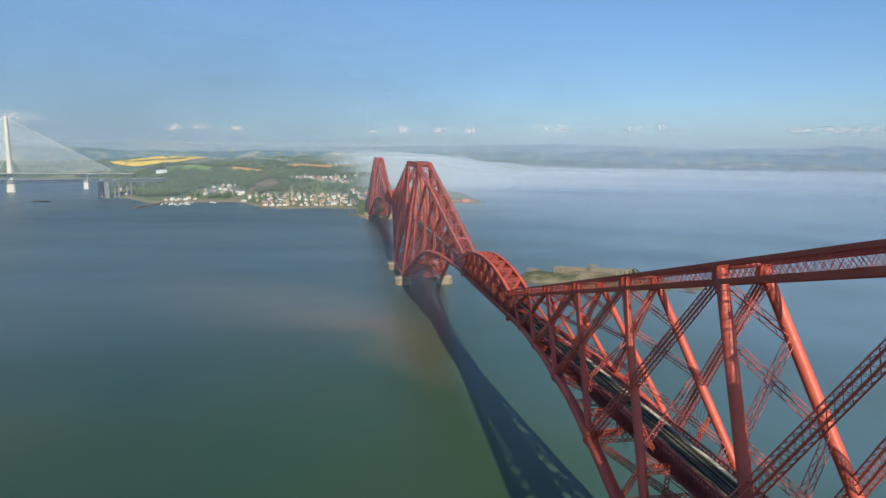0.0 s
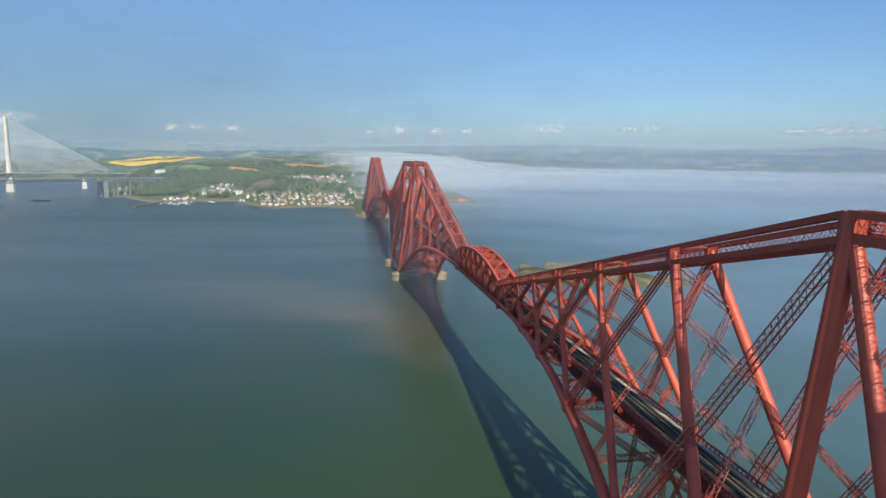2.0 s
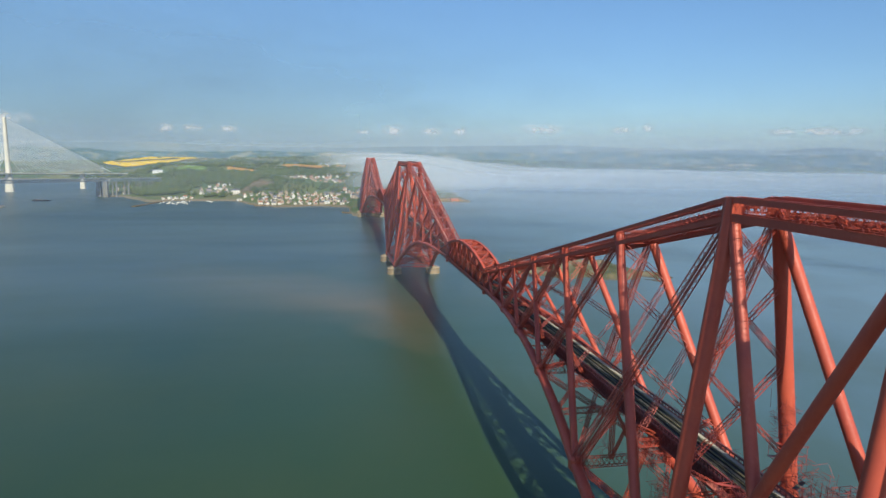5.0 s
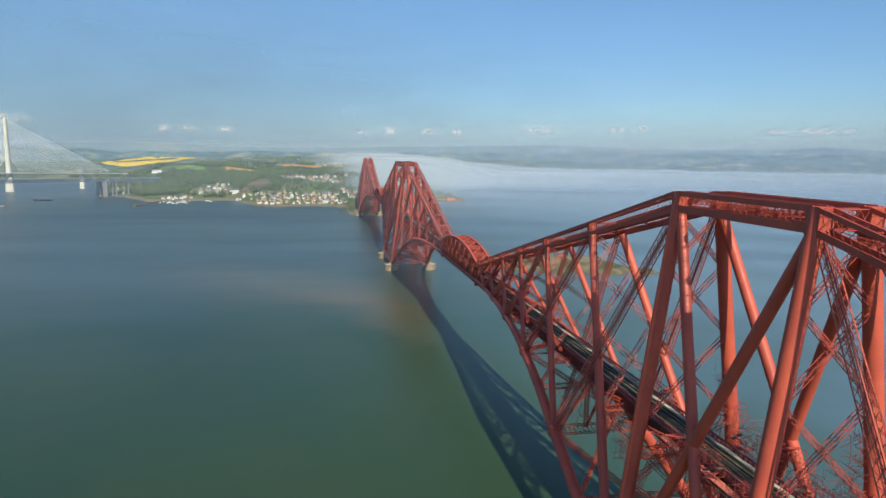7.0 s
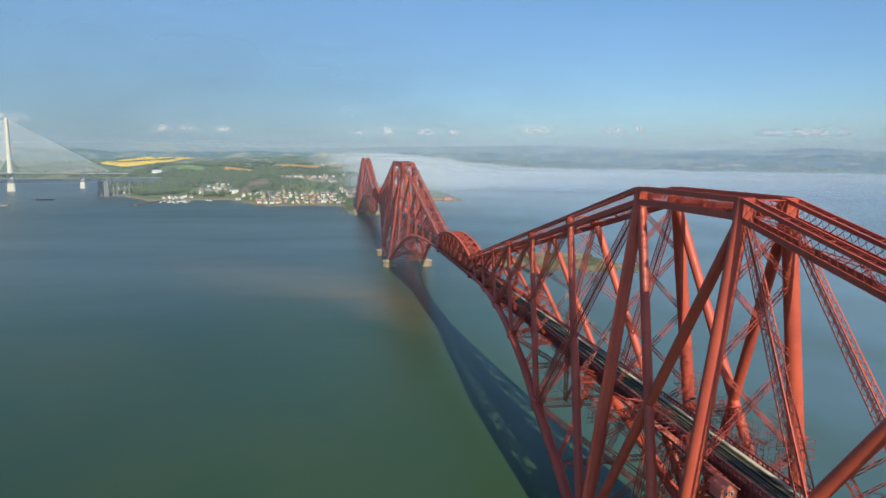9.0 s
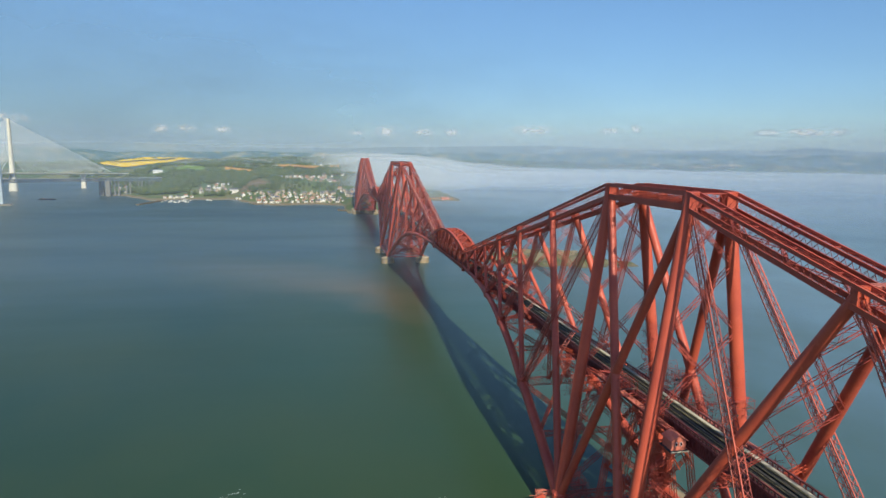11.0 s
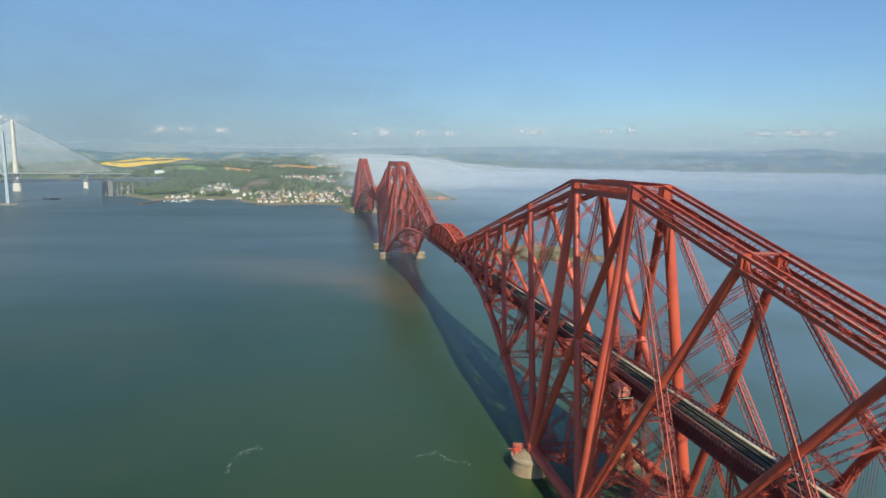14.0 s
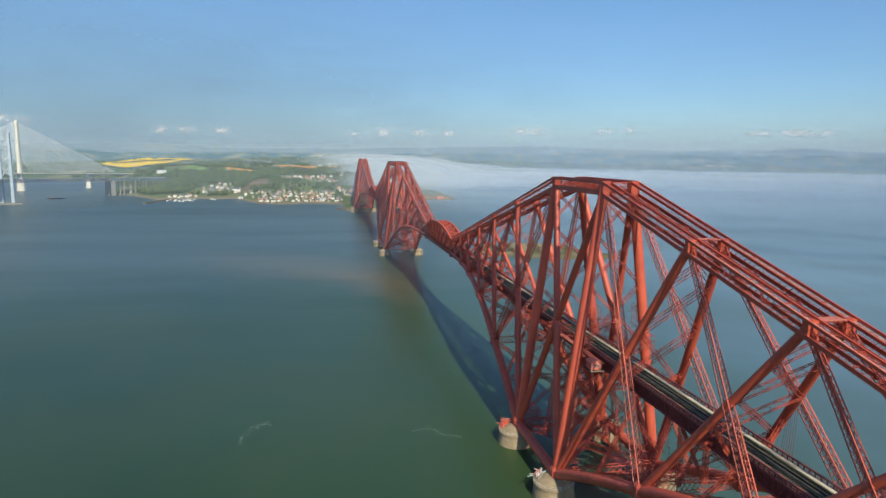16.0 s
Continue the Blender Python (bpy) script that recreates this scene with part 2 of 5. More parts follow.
def top_chord(a, b, h0, h1, owner, boom=0.29):
    """Twin plated booms above and below, with fine crossed lacing between them."""
    x = Vector((1, 0, 0))
    w = 2.7
    up = Vector((0, -(b - a).z, (b - a).y)).normalized()
    if up.z < 0:
        up = -up
    for j in (-1, 1):
        for i in (-1, 1):
            g = Build()
            g.rings([[p + up * (j * h / 2) + x * (i * w / 2 + u) + up * (j * v) for u, v in boom_outline(h * boom * (0.78 if j > 0 else 1.08))] for p, h in ((a, h0), (b, h1))], False)
            chord = g.part("top_boom", RED, owner)
    g = Build()
    n = round((b - a).length / 1.9)
    for i in (-1, 1):
        for k in range(n):
            p, q = a.lerp(b, k / n) + x * (i * w / 2), a.lerp(b, (k + 1) / n) + x * (i * w / 2)
            hp, hq = lerp(h0, h1, k / n) * 0.32, lerp(h0, h1, (k + 1) / n) * 0.32
            g.bar(p - up * hp, q + up * hq, 0.08, 0.05, x)
            if i * a.x > 0:
                g.bar(p + up * hp, q - up * hq, 0.08, 0.05, x)
    n = round((b - a).length / 1.5)
    for j in (-1, 1):
        for k in range(n):
            f0, f1 = k / n, (k + 1) / n
            p, q = a.lerp(b, f0) + up * (j * lerp(h0, h1, f0) / 2), a.lerp(b, f1) + up * (j * lerp(h0, h1, f1) / 2)
            s = 1 if k % 2 else -1
            g.bar(p - x * (s * w / 2), q + x * (s * w / 2), 0.05, 0.07, x)
            if k % 8 == 0:
                g.bar(p - x * (w / 2), p + x * (w / 2), 0.16, 0.2, up)
    # a hand-rail walk along the inside of each chord
    for i in (-1, 1):
        g.bar(a + up * (h0 / 2 - 0.5) + x * (i * 0.5), b + up * (h1 / 2 - 0.5) + x * (i * 0.5), 0.10, 0.10, up)
        g.bar(a + up * (h0 / 2 + 0.35) + x * (i * 0.6), b + up * (h1 / 2 + 0.35) + x * (i * 0.6), 0.06, 0.06, up)
    g.part("lacing", SHADED_RED, chord, "fine crossed lacing bars")
    return chord


def strut(a, b, r0, r1, owner, name="strut"):
    g = Build()
    g.tube(a, b, r0, r1, 18, 4.9)
    return g.part(name, RED, owner)


TIE_L = ((0, 0), (0.25, 0), (0.25, 0.09), (0.09, 0.09), (0.09, 0.25), (0, 0.25))


def tie(a, b, w, owner):
    """A box of slim angles that widens downwards, laced on all four sides, with a rail along its middle."""
    d = (b - a).normalized()
    x = Vector((1, 0, 0))
    x = (x - d * x.dot(d)).normalized()
    up = x.cross(d)
    w0, w1 = w * 0.85, w * 1.35

    def edge(i, j, f):
        return a.lerp(b, f) + x * (i * lerp(w0, w1, f) * 0.32) + up * (j * lerp(w0, w1, f) * 0.5)

    # upper angles and middle bars get the paler red: sunlight put into the colour
    for i in (-1, 1):
        for j in (-1, 1):
            rib = rolled("tie_angle", edge(i, j, 0), edge(i, j, 1), x * -i, up * -j, TIE_L, owner, RED if j < 0 else RED_WORN_LIT)
        rolled("tie_bar", edge(i, 0, 0), edge(i, 0, 1), x, up, ((-0.05, -0.07), (0.05, -0.07), (0.05, 0.07), (-0.05, 0.07)), owner, RED_WORN_LIT)
    g = Build()
    g.lattice(a, b, w0 * 0.64, w0, w * 0.8, 0.075, 0.04, up, w1=w1 * 0.64, h1=w1)
    g.part("lacing", SHADED_RED, rib, "crossed lacing bars")
    return rib


def brace(name, a, b, w, h, step, owner, lace=0.085, angle=0.17, up=(0, 0, 1), worn=False, double=True):
    g = Build()
    g.lattice(a, b, w, h, step, lace, angle, up, double=double)
    # worn picks the red that has the shade of thin bars in its colour
    return g.part(name, SHADED_RED if worn else RED, owner)


def gusset(p, r, owner):
    """A riveted junction box where tubes meet."""
    g = Build()
    s = r * 1.16
    g.rings([[p + Vector((math.cos(q) * s * k, math.sin(q) * s * k * 1.25, z * s)) for q in (math.pi / 8 + j * math.pi / 4 for j in range(8))] for z, k in ((-1.25, 0.62), (-0.8, 1.0), (0.8, 1.0), (1.25, 0.7))], False)
    return g.part("junction", RED, owner)


WIND_STOPS = ((0.10, 0.45, 0.69, 0.867, 0.98), (0.05, 0.39, 0.64, 0.82, 0.98), (0.04, 0.33, 0.60, 0.80, 0.98), (0.04, 0.45, 0.76, 0.97), (0.04, 0.60, 0.97), (0.04, 0.55, 0.97))


def arm(owner, y0, way, reach=REACH, low=LOW):
    """One cantilever arm that reaches from y0 along way (+1 north, -1 south)."""
    n = len(reach) - 1
    for k in range(n):
        h0, h1 = lerp(4.0, 2.0, reach[k] / reach[-1]), lerp(4.0, 2.0, reach[k + 1] / reach[-1])
        for s in (-1, 1):
            t0, t1 = top_node(s, k, y0, way, reach), top_node(s, k + 1, y0, way, reach)
            b0, b1 = low_node(s, k, y0, way, reach, low), low_node(s, k + 1, y0, way, reach, low)
            top_chord(t0, t1, h0, h1, owner)
            if k:
                g = Build()
                g.bar(t0 + Vector((0.25 * s, 0, h0 / 2 - 0.1)), t1 + Vector((0.25 * s, 0, h1 / 2 - 0.1)), 0.6, 0.1)
                g.part("walk_board", PINK_BOARDS, owner, "faded pink walkway boards")
            g = Build()
            bow = (0.9, 1.3, 1.0, 0.5, 0.2, 0.0)[k]
            pts = [b0.lerp(b1, f) + Vector((0, 0, bow * 4 * f * (1 - f))) for f in (0, 0.25, 0.5, 0.75, 1)]
            for i in range(4):
                g.tube(pts[i], pts[i + 1], lerp(TUBE_R[k], TUBE_R[k + 1], i / 4), lerp(TUBE_R[k], TUBE_R[k + 1], (i + 1) / 4), 18, 4.9)
            g.part("bottom_tube", RED, owner)
            strut(b0, t1 + Vector((0, 0, 0.6)), STRUT_R[k] * 1.1, STRUT_R[k], owner)
            tie(t0 - Vector((0, 0, h0 * 0.3)), b1, TIE_W[k], owner)
            gusset(b1, TUBE_R[k + 1] * 0.98, owner)
            g = Build()
            g.box((t1.x - 1.30, t1.y - 0.8, t1.z - h1 / 2 - 0.6), (t1.x + 1.30, t1.y + 0.8, t1.z + h1 / 2 + 0.1))
            g.part("node_box", RED, owner)
            # upright that hangs the rail deck from the crossing
            cross = mid(b0, t1, 0.5 if k < 4 else 0.55)
            foot = Vector((s * 4.9, cross.y, RAIL_Z - 2))
            if k < 3 and cross.z > RAIL_Z + 1:
                brace("hanger", cross, foot, 0.8, 0.8, 1.3, owner, up=(0, 1, 0))
                for j in range(6):
                    p = mid(b0, t1, 0.5 + 0.022 * (j + 1))
                    g = Build()
                    g.bar(p, (lerp(p.x, s * 4.9, 0.35), p.y + way * 0.5, RAIL_Z - 2.5), 0.06)
                    g.part("hanger_rod", DARK_SHADED_RED, owner)
            elif k < 3:
                brace("hanger", cross, foot, 0.9, 0.9, 1.3, owner, up=(0, 1, 0))
        tw, te = top_node(-1, k + 1, y0, way, reach), top_node(1, k + 1, y0, way, reach)
        t0w, t0e = top_node(-1, k, y0, way, reach), top_node(1, k, y0, way, reach)
        bw, be = low_node(-1, k + 1, y0, way, reach, low), low_node(1, k + 1, y0, way, reach, low)
        b0w, b0e = low_node(-1, k, y0, way, reach, low), low_node(1, k, y0, way, reach, low)
        # cross girder and flat bracing between the two top chords
        g = Build()
        g.lattice(tw + Vector((1.4, 0, 0)), te - Vector((1.4, 0, 0)), 2.2, h1 * 0.9, 1.3, 0.06, 0.14)
        g.part("cross_girder", SHADED_RED, owner)
        g = Build()
        for i in range(5):
            x = lerp(tw.x + 1.6, te.x - 1.6, (i + 0.5) / 5)
            g.box((x - 0.42, tw.y - 1.5, tw.z + h1 / 2 + 0.1), (x + 0.42, tw.y + 1.5, tw.z + h1 / 2 + 0.24))
        g.part("platform", RED_WORN_LIT, owner, "faded pink plank platform")
        cells = (3, 3, 2, 2, 2, 2)[k]
        for i in range(cells):
            p, q = i / cells, (i + 1) / cells
            dz = Vector((0, 0, -h0 * 0.35))
            brace("top_brace", t0w.lerp(tw, p) + dz, t0e.lerp(te, q) + dz, 0.4, 0.6, 1.0, owner, 0.05, 0.11, worn=True, double=False)
            brace("top_brace", t0e.lerp(te, p) + dz, t0w.lerp(tw, q) + dz, 0.4, 0.6, 1.0, owner, 0.05, 0.11, worn=True, double=False)
        # crossed bracing between the two leaning struts
        size = (1.9, 1.6, 1.3, 1.1, 0.9, 0.8)[k]
        normal = (tw - b0w).cross(Vector((1, 0, 0))).normalized()
        stops = WIND_STOPS[k]
        for p, q in zip(stops[:-1], stops[1:]):
            brace("wind_brace", b0w.lerp(tw, p), b0e.lerp(te, q), size * 0.6, size, size, owner, 0.066, 0.14, normal, True, False)
            brace("wind_brace", b0e.lerp(te, p), b0w.lerp(tw, q), size * 0.6, size, size, owner, 0.066, 0.14, normal, True, False)
        # flat bracing and cross girders between the bottom tubes
        brace("floor_brace", b0w, be, 1.0, 1.5, 1.6, owner, worn=True)
        brace("floor_brace", b0e, bw, 1.0, 1.5, 1.6, owner, worn=True)
        brace("floor_girder", bw, be, 1.5, 3.0, 1.6, owner, worn=True)
        # a second girder half way along the panel, and one that carries the deck from strut to strut
        hw, he = b0w.lerp(bw, 0.5), b0e.lerp(be, 0.5)
        brace("floor_girder", hw, he, 1.0, 1.8, 1.4, owner, worn=True)
        if k < 4:
            f = (RAIL_Z - 3.0 - b0w.z) / (tw.z - b0w.z)
            if 0.02 < f < 0.9:
                brace("deck_girder", b0w.lerp(tw, f), b0e.lerp(te, f), 1.1, 1.7, 1.2, owner, worn=True)
            for s in (-1, 1):
                foot = hw if s < 0 else he
                if RAIL_Z - 4.2 - foot.z > 2.5:
                    brace("deck_raker", foot, Vector((s * 4.1, foot.y + way * 3.0, RAIL_Z - 3.9)), 0.9, 0.9, 1.1, owner, up=(0, 1, 0))
                    brace("deck_raker", bw if s < 0 else be, Vector((s * 4.1, bw.y - way * 5.0, RAIL_Z - 3.9)), 1.1, 1.1, 1.1, owner, up=(0, 1, 0), worn=True)
        if k < 4:
            # trestle under the rail deck
            for s in (-1, 1):
                f = Vector((s * 3.9, bw.y, bw.z + 0.5))
                if RAIL_Z - 4.5 - f.z > 2:
                    brace("trestle", f, Vector((s * 3.9, bw.y, RAIL_Z - 4.2)), 1.1, 1.1, 1.3, owner, up=(0, 1, 0))
            if RAIL_Z - 4.5 - bw.z > 4:
                brace("trestle", Vector((-3.9, bw.y, bw.z + 0.5)), Vector((3.9, bw.y, RAIL_Z - 4.2)), 0.6, 0.6, 1.0, owner, up=(0, 1, 0))
                brace("trestle", Vector((3.9, bw.y, bw.z + 0.5)), Vector((-3.9, bw.y, RAIL_Z - 4.2)), 0.6, 0.6, 1.0, owner, up=(0, 1, 0))
    # painters' poles and nets slung under the deck at each joint
    for k in range(1, 4):
        for s in (-1, 1):
            b = low_node(s, k, y0, way, reach, low)
            x = lerp(b.x, s * 4.5, 0.55)
            loose_poles(owner, (x, b.y - way * 2, (b.z + RAIL_Z - 4) / 2), (abs(b.x) - 4.0, 9, max(3.0, RAIL_Z - 5 - b.z)), 46, 90 + k + 7 * s + 20 * way, 0.06)
            loose_poles(owner, (b.x - s * 1.6, b.y, b.z), (2.8, 4.0, 3.2), 40, 130 + k + 7 * s + 20 * way, 0.06)
    # end posts
    for s in (-1, 1):
        t1, b1 = top_node(s, n, y0, way, reach), low_node(s, n, y0, way, reach, low)
        brace("end_post", t1, b1, 1.1, 1.1, 1.2, owner, up=(0, 1, 0))


def deck(owner, y0, y1, name="rail_deck"):
    """The railway inside the bridge: lattice side girders, tracks and walkways."""
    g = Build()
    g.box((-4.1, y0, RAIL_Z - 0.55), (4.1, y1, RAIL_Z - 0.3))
    base = g.part(name, DECK, owner, "dark deck plating")
    for s in (-1, 1):
        g = Build()
        n = max(1, round((y1 - y0) / 1.7))
        for z, t in ((RAIL_Z + 1.0, 0.34), (RAIL_Z - 0.35, 0.42), (RAIL_Z - 3.9, 0.5)):
            g.bar((s * 4.25, y0, z), (s * 4.25, y1, z), t * 1.3, t)
        for k in range(n):
            p, q = lerp(y0, y1, k / n), lerp(y0, y1, (k + 1) / n)
            g.bar((s * 4.25, p, RAIL_Z - 3.8), (s * 4.25, q, RAIL_Z - 0.4), 0.16, 0.34, (1, 0, 0))
            g.bar((s * 4.25, p, RAIL_Z - 0.4), (s * 4.25, q, RAIL_Z - 3.8), 0.16, 0.3, (1, 0, 0))
            g.bar((s * 4.25, p, RAIL_Z - 3.8), (s * 4.25, p, RAIL_Z + 1.0), 0.2, 0.24, (1, 0, 0))
            g.bar((-4.2 * s, p, RAIL_Z - 3.7), (4.2 * s, q, RAIL_Z - 3.7), 0.2, 0.2)
        g.part("side_girder", DARK_SHADED_RED, owner)
        # added dark sheet that fills the lattice holes, with shade in its colour
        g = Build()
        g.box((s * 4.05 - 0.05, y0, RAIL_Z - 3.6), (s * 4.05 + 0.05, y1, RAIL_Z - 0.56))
        g.part("web_plate", DARK_SHADED_RED, owner)
        g = Build()
        n = max(1, round((y1 - y0) / 1.1))
        for k in range(n):
            p, q = lerp(y0, y1, k / n), lerp(y0, y1, (k + 1) / n)
            g.bar((s * 4.25, p, RAIL_Z - 0.3), (s * 4.25, q, RAIL_Z + 0.95), 0.05, 0.09, (1, 0, 0))
            g.bar((s * 4.25, p, RAIL_Z + 0.95), (s * 4.25, q, RAIL_Z - 0.3), 0.05, 0.09, (1, 0, 0))
        g.part("parapet", RED_WORN_LIT, owner)
        g = Build()
        g.box((s * 3.4 - 0.5, y0, RAIL_Z - 0.05), (s * 3.4 + 0.5, y1, RAIL_Z + 0.02))
        g.part("walkway", BOARDWALK if s > 0 else BALLAST, owner, "pale walkway boards" if s > 0 else "dark walkway boards")
        for r in (-0.72, 0.72):
            g = Build()
            x = s * 1.75 + r
            g.bar((x, y0, RAIL_Z + 0.02), (x, y1, RAIL_Z + 0.02), 0.12, 0.22)
            g.part("rail", RAILS, owner, "pale worn running rail")
            for o in (-0.24, 0.24):
                g = Build()
                g.bar((x + o, y0, RAIL_Z - 0.12), (x + o, y1, RAIL_Z - 0.12), 0.16, 0.2)
                g.part("rail_trough", BALLAST, owner)
        g = Build()
        g.box((s * 1.75 - 0.42, y0, RAIL_Z - 0.26), (s * 1.75 + 0.42, y1, RAIL_Z - 0.16))
        g.part("track_bed", BALLAST, owner)
    g = Build()
    g.box((-0.35, y0, RAIL_Z - 0.26), (0.35, y1, RAIL_Z - 0.1))
    g.part("centre_board", GREY_BOARDS, owner, "weathered boards between the tracks")
    return base


def tower(owner, half):
    """Four raked columns, their crossed struts, cross bracing and base tubes."""
    for s in (-1, 1):
        for w in (-1, 1):
            b, t = low_node(s, 0, w * half, w), top_node(s, 0, w * half, w)
            g = Build()
            g.tube(b, t + Vector((0, 0, 1.9)), 1.83, 1.6, 22, 4.9)
            g.part("column", RED, owner)
            gusset(b, 1.95, owner)
            g = Build()
            g.box((t.x - 1.5, t.y - 1.6, t.z - 2.7), (t.x + 1.5, t.y + 1.6, t.z + 2.2))
            g.part("node_box", RED, owner)
        # long diagonals in the side face
        for w in (-1, 1):
            b, t = low_node(s, 0, w * half, w), top_node(s, 0, -w * half, -w)
            strut(b, t - Vector((0, 0, 1)), 1.3, 1.22, owner, "diagonal")
        a, b = low_node(s, 0, -half, -1), low_node(s, 0, half, 1)
        g = Build()
        g.tube(a, b, 1.83, 1.83, 20, 4.9)
        g.part("base_tube", RED, owner)
        top_chord(top_node(s, 0, -half, -1), top_node(s, 0, half, 1), 4.0, 4.0, owner, 0.38)
    n = max(3, round(half * 2 / 15))
    aw, ae = top_node(-1, 0, -half, -1), top_node(1, 0, -half, -1)
    bw, be = top_node(-1, 0, half, 1), top_node(1, 0, half, 1)
    for k in range(n):
        p, q = k / n, (k + 1) / n
        brace("top_brace", aw.lerp(bw, p), ae.lerp(be, q), 0.6, 1.0, 1.2, owner)
        brace("top_brace", ae.lerp(be, p), aw.lerp(bw, q), 0.6, 1.0, 1.2, owner)
    for w in (-1, 1):
        y = w * half
        bw, tw = low_node(-1, 0, y, w), top_node(-1, 0, y, w)
        be, te = low_node(1, 0, y, w), top_node(1, 0, y, w)
        brace("portal_girder", tw + Vector((1.4, 0, 0)), te - Vector((1.4, 0, 0)), 2.4, 3.6, 1.7, owner, worn=True)
        stops = (0.04, 0.30, 0.45, 0.67, 0.84, 0.97)
        for p, q in zip(stops[:-1], stops[1:]):
            size = lerp(1.9, 1.0, p)
            brace("wind_brace", bw.lerp(tw, p), be.lerp(te, q), 0.8, size, size * 0.9, owner, 0.066, 0.14, (0, 1, 0), True, False)
            brace("wind_brace", be.lerp(te, p), bw.lerp(tw, q), 0.8, size, size * 0.9, owner, 0.066, 0.14, (0, 1, 0), True, False)
        brace("base_girder", bw, be, 2.0, 3.0, 2.4, owner, 0.13, 0.28, worn=True)
        f = 0.375
        brace("deck_girder", bw.lerp(tw, f), be.lerp(te, f), 1.4, 2.6, 1.9, owner, 0.11, 0.24)
    brace("base_brace", low_node(-1, 0, -half, -1), low_node(1, 0, half, 1), 1.6, 2.4, 2.2, owner, 0.12, 0.26, worn=True)
    brace("base_brace", low_node(1, 0, -half, -1), low_node(-1, 0, half, 1), 1.6, 2.4, 2.2, owner, 0.12, 0.26, worn=True)
    # laced legs that carry the rail deck between the columns
    for k in range(1, 4):
        y = lerp(-half, half, k / 4)
        for s in (-1, 1):
            brace("trestle", Vector((s * 10.5, y, 8.5)), Vector((s * 4.4, y, RAIL_Z - 4)), 1.5, 1.5, 1.7, owner, up=(0, 1, 0))
        for z0, z1 in ((10, 24), (24, 37), (37, 46)):
            x0, x1 = lerp(10.4, 4.4, (z0 - 8.5) / 38), lerp(10.4, 4.4, (z1 - 8.5) / 38)
            brace("trestle_brace", Vector((-x0, y, z0)), Vector((x1, y, z1)), 0.6, 0.8, 1.2, owner, up=(0, 1, 0))
            brace("trestle_brace", Vector((x0, y, z0)), Vector((-x1, y, z1)), 0.6, 0.8, 1.2, owner, up=(0, 1, 0))


def scaffold(owner, centre, size, seed):
    """A loose cage of poles, ledgers and boards left for the painters."""
    rng = random.Random(seed)
    g = Build()
    sx, sy, sz = size
    nx, ny, nz = max(1, round(sx / 2.2)), max(1, round(sy / 2.2)), max(1, round(sz / 2.0))
    c = Vector(centre)

    def at(i, j, k):
        return c + Vector((sx * (i / nx - 0.5), sy * (j / ny - 0.5), sz * k / nz))

    for i in range(nx + 1):
        for j in range(ny + 1):
            g.bar(at(i, j, 0), at(i, j, nz) + Vector((0, 0, rng.uniform(-0.4, 0.5))), 0.07)
    for k in range(nz + 1):
        for i in range(nx + 1):
            g.bar(at(i, 0, k) - Vector((0, rng.uniform(0, 0.4), 0)), at(i, ny, k) + Vector((0, rng.uniform(0, 0.4), 0)), 0.08)
        for j in range(ny + 1):
            g.bar(at(0, j, k) - Vector((rng.uniform(0, 0.4), 0, 0)), at(nx, j, k) + Vector((rng.uniform(0, 0.4), 0, 0)), 0.08)
        for j in range(ny):
            for i in range(nx):
                if rng.random() < 0.5:
                    g.bar(at(i, j, k), at(i + 1, j + 1, min(nz, k + 1)), 0.07)
    cage = g.part("scaffold", SHADED_RED, owner, "dark red painters' scaffold poles")
    cage["kind"] = "stuff"
    for k in range(nz + 1):
        if rng.random() < 0.7:
            g = Build()
            p, q = at(0, rng.randrange(ny + 1), k), at(nx, rng.randrange(ny + 1), k)
            g.bar(p, q, 0.9, 0.06)
            g.part("board", SHADED_RED if rng.random() < 0.6 else GREY_BOARDS, cage)
    return cage


def loose_poles(owner, centre, size, n, seed, thick=0.05):
    """Painters' poles lashed about a girder at all angles."""
    rng = random.Random(seed)
    c = Vector(centre)
    for half_of in range(2):
        g = Build()
        for k in range(round(n * (0.5, 0.95)[half_of])):
            p = c + Vector([rng.uniform(-0.5, 0.5) * q for q in size])
            kind = rng.random()
            if kind < 0.35:
                d = Vector((rng.uniform(1.6, 4.2), rng.gauss(0, 0.4), rng.gauss(0, 0.4)))
            elif kind < 0.65:
                d = Vector((rng.gauss(0, 0.4), rng.uniform(2.0, 5.0), rng.gauss(0, 0.4)))
            elif kind < 0.85:
                d = Vector((rng.gauss(0, 0.3), rng.gauss(0, 0.3), rng.uniform(2, 4.5)))
            else:
                d = Vector((rng.uniform(-3, 3), rng.uniform(-3, 3), rng.uniform(1.5, 3)))
            g.bar(p - d / 2, p + d / 2, thick)
        ob = g.part("scaffold_tangle", (SHADED_RED, DARK_SHADED_RED)[half_of], owner, "loose painters' scaffold poles")
        ob["kind"] = "stuff"


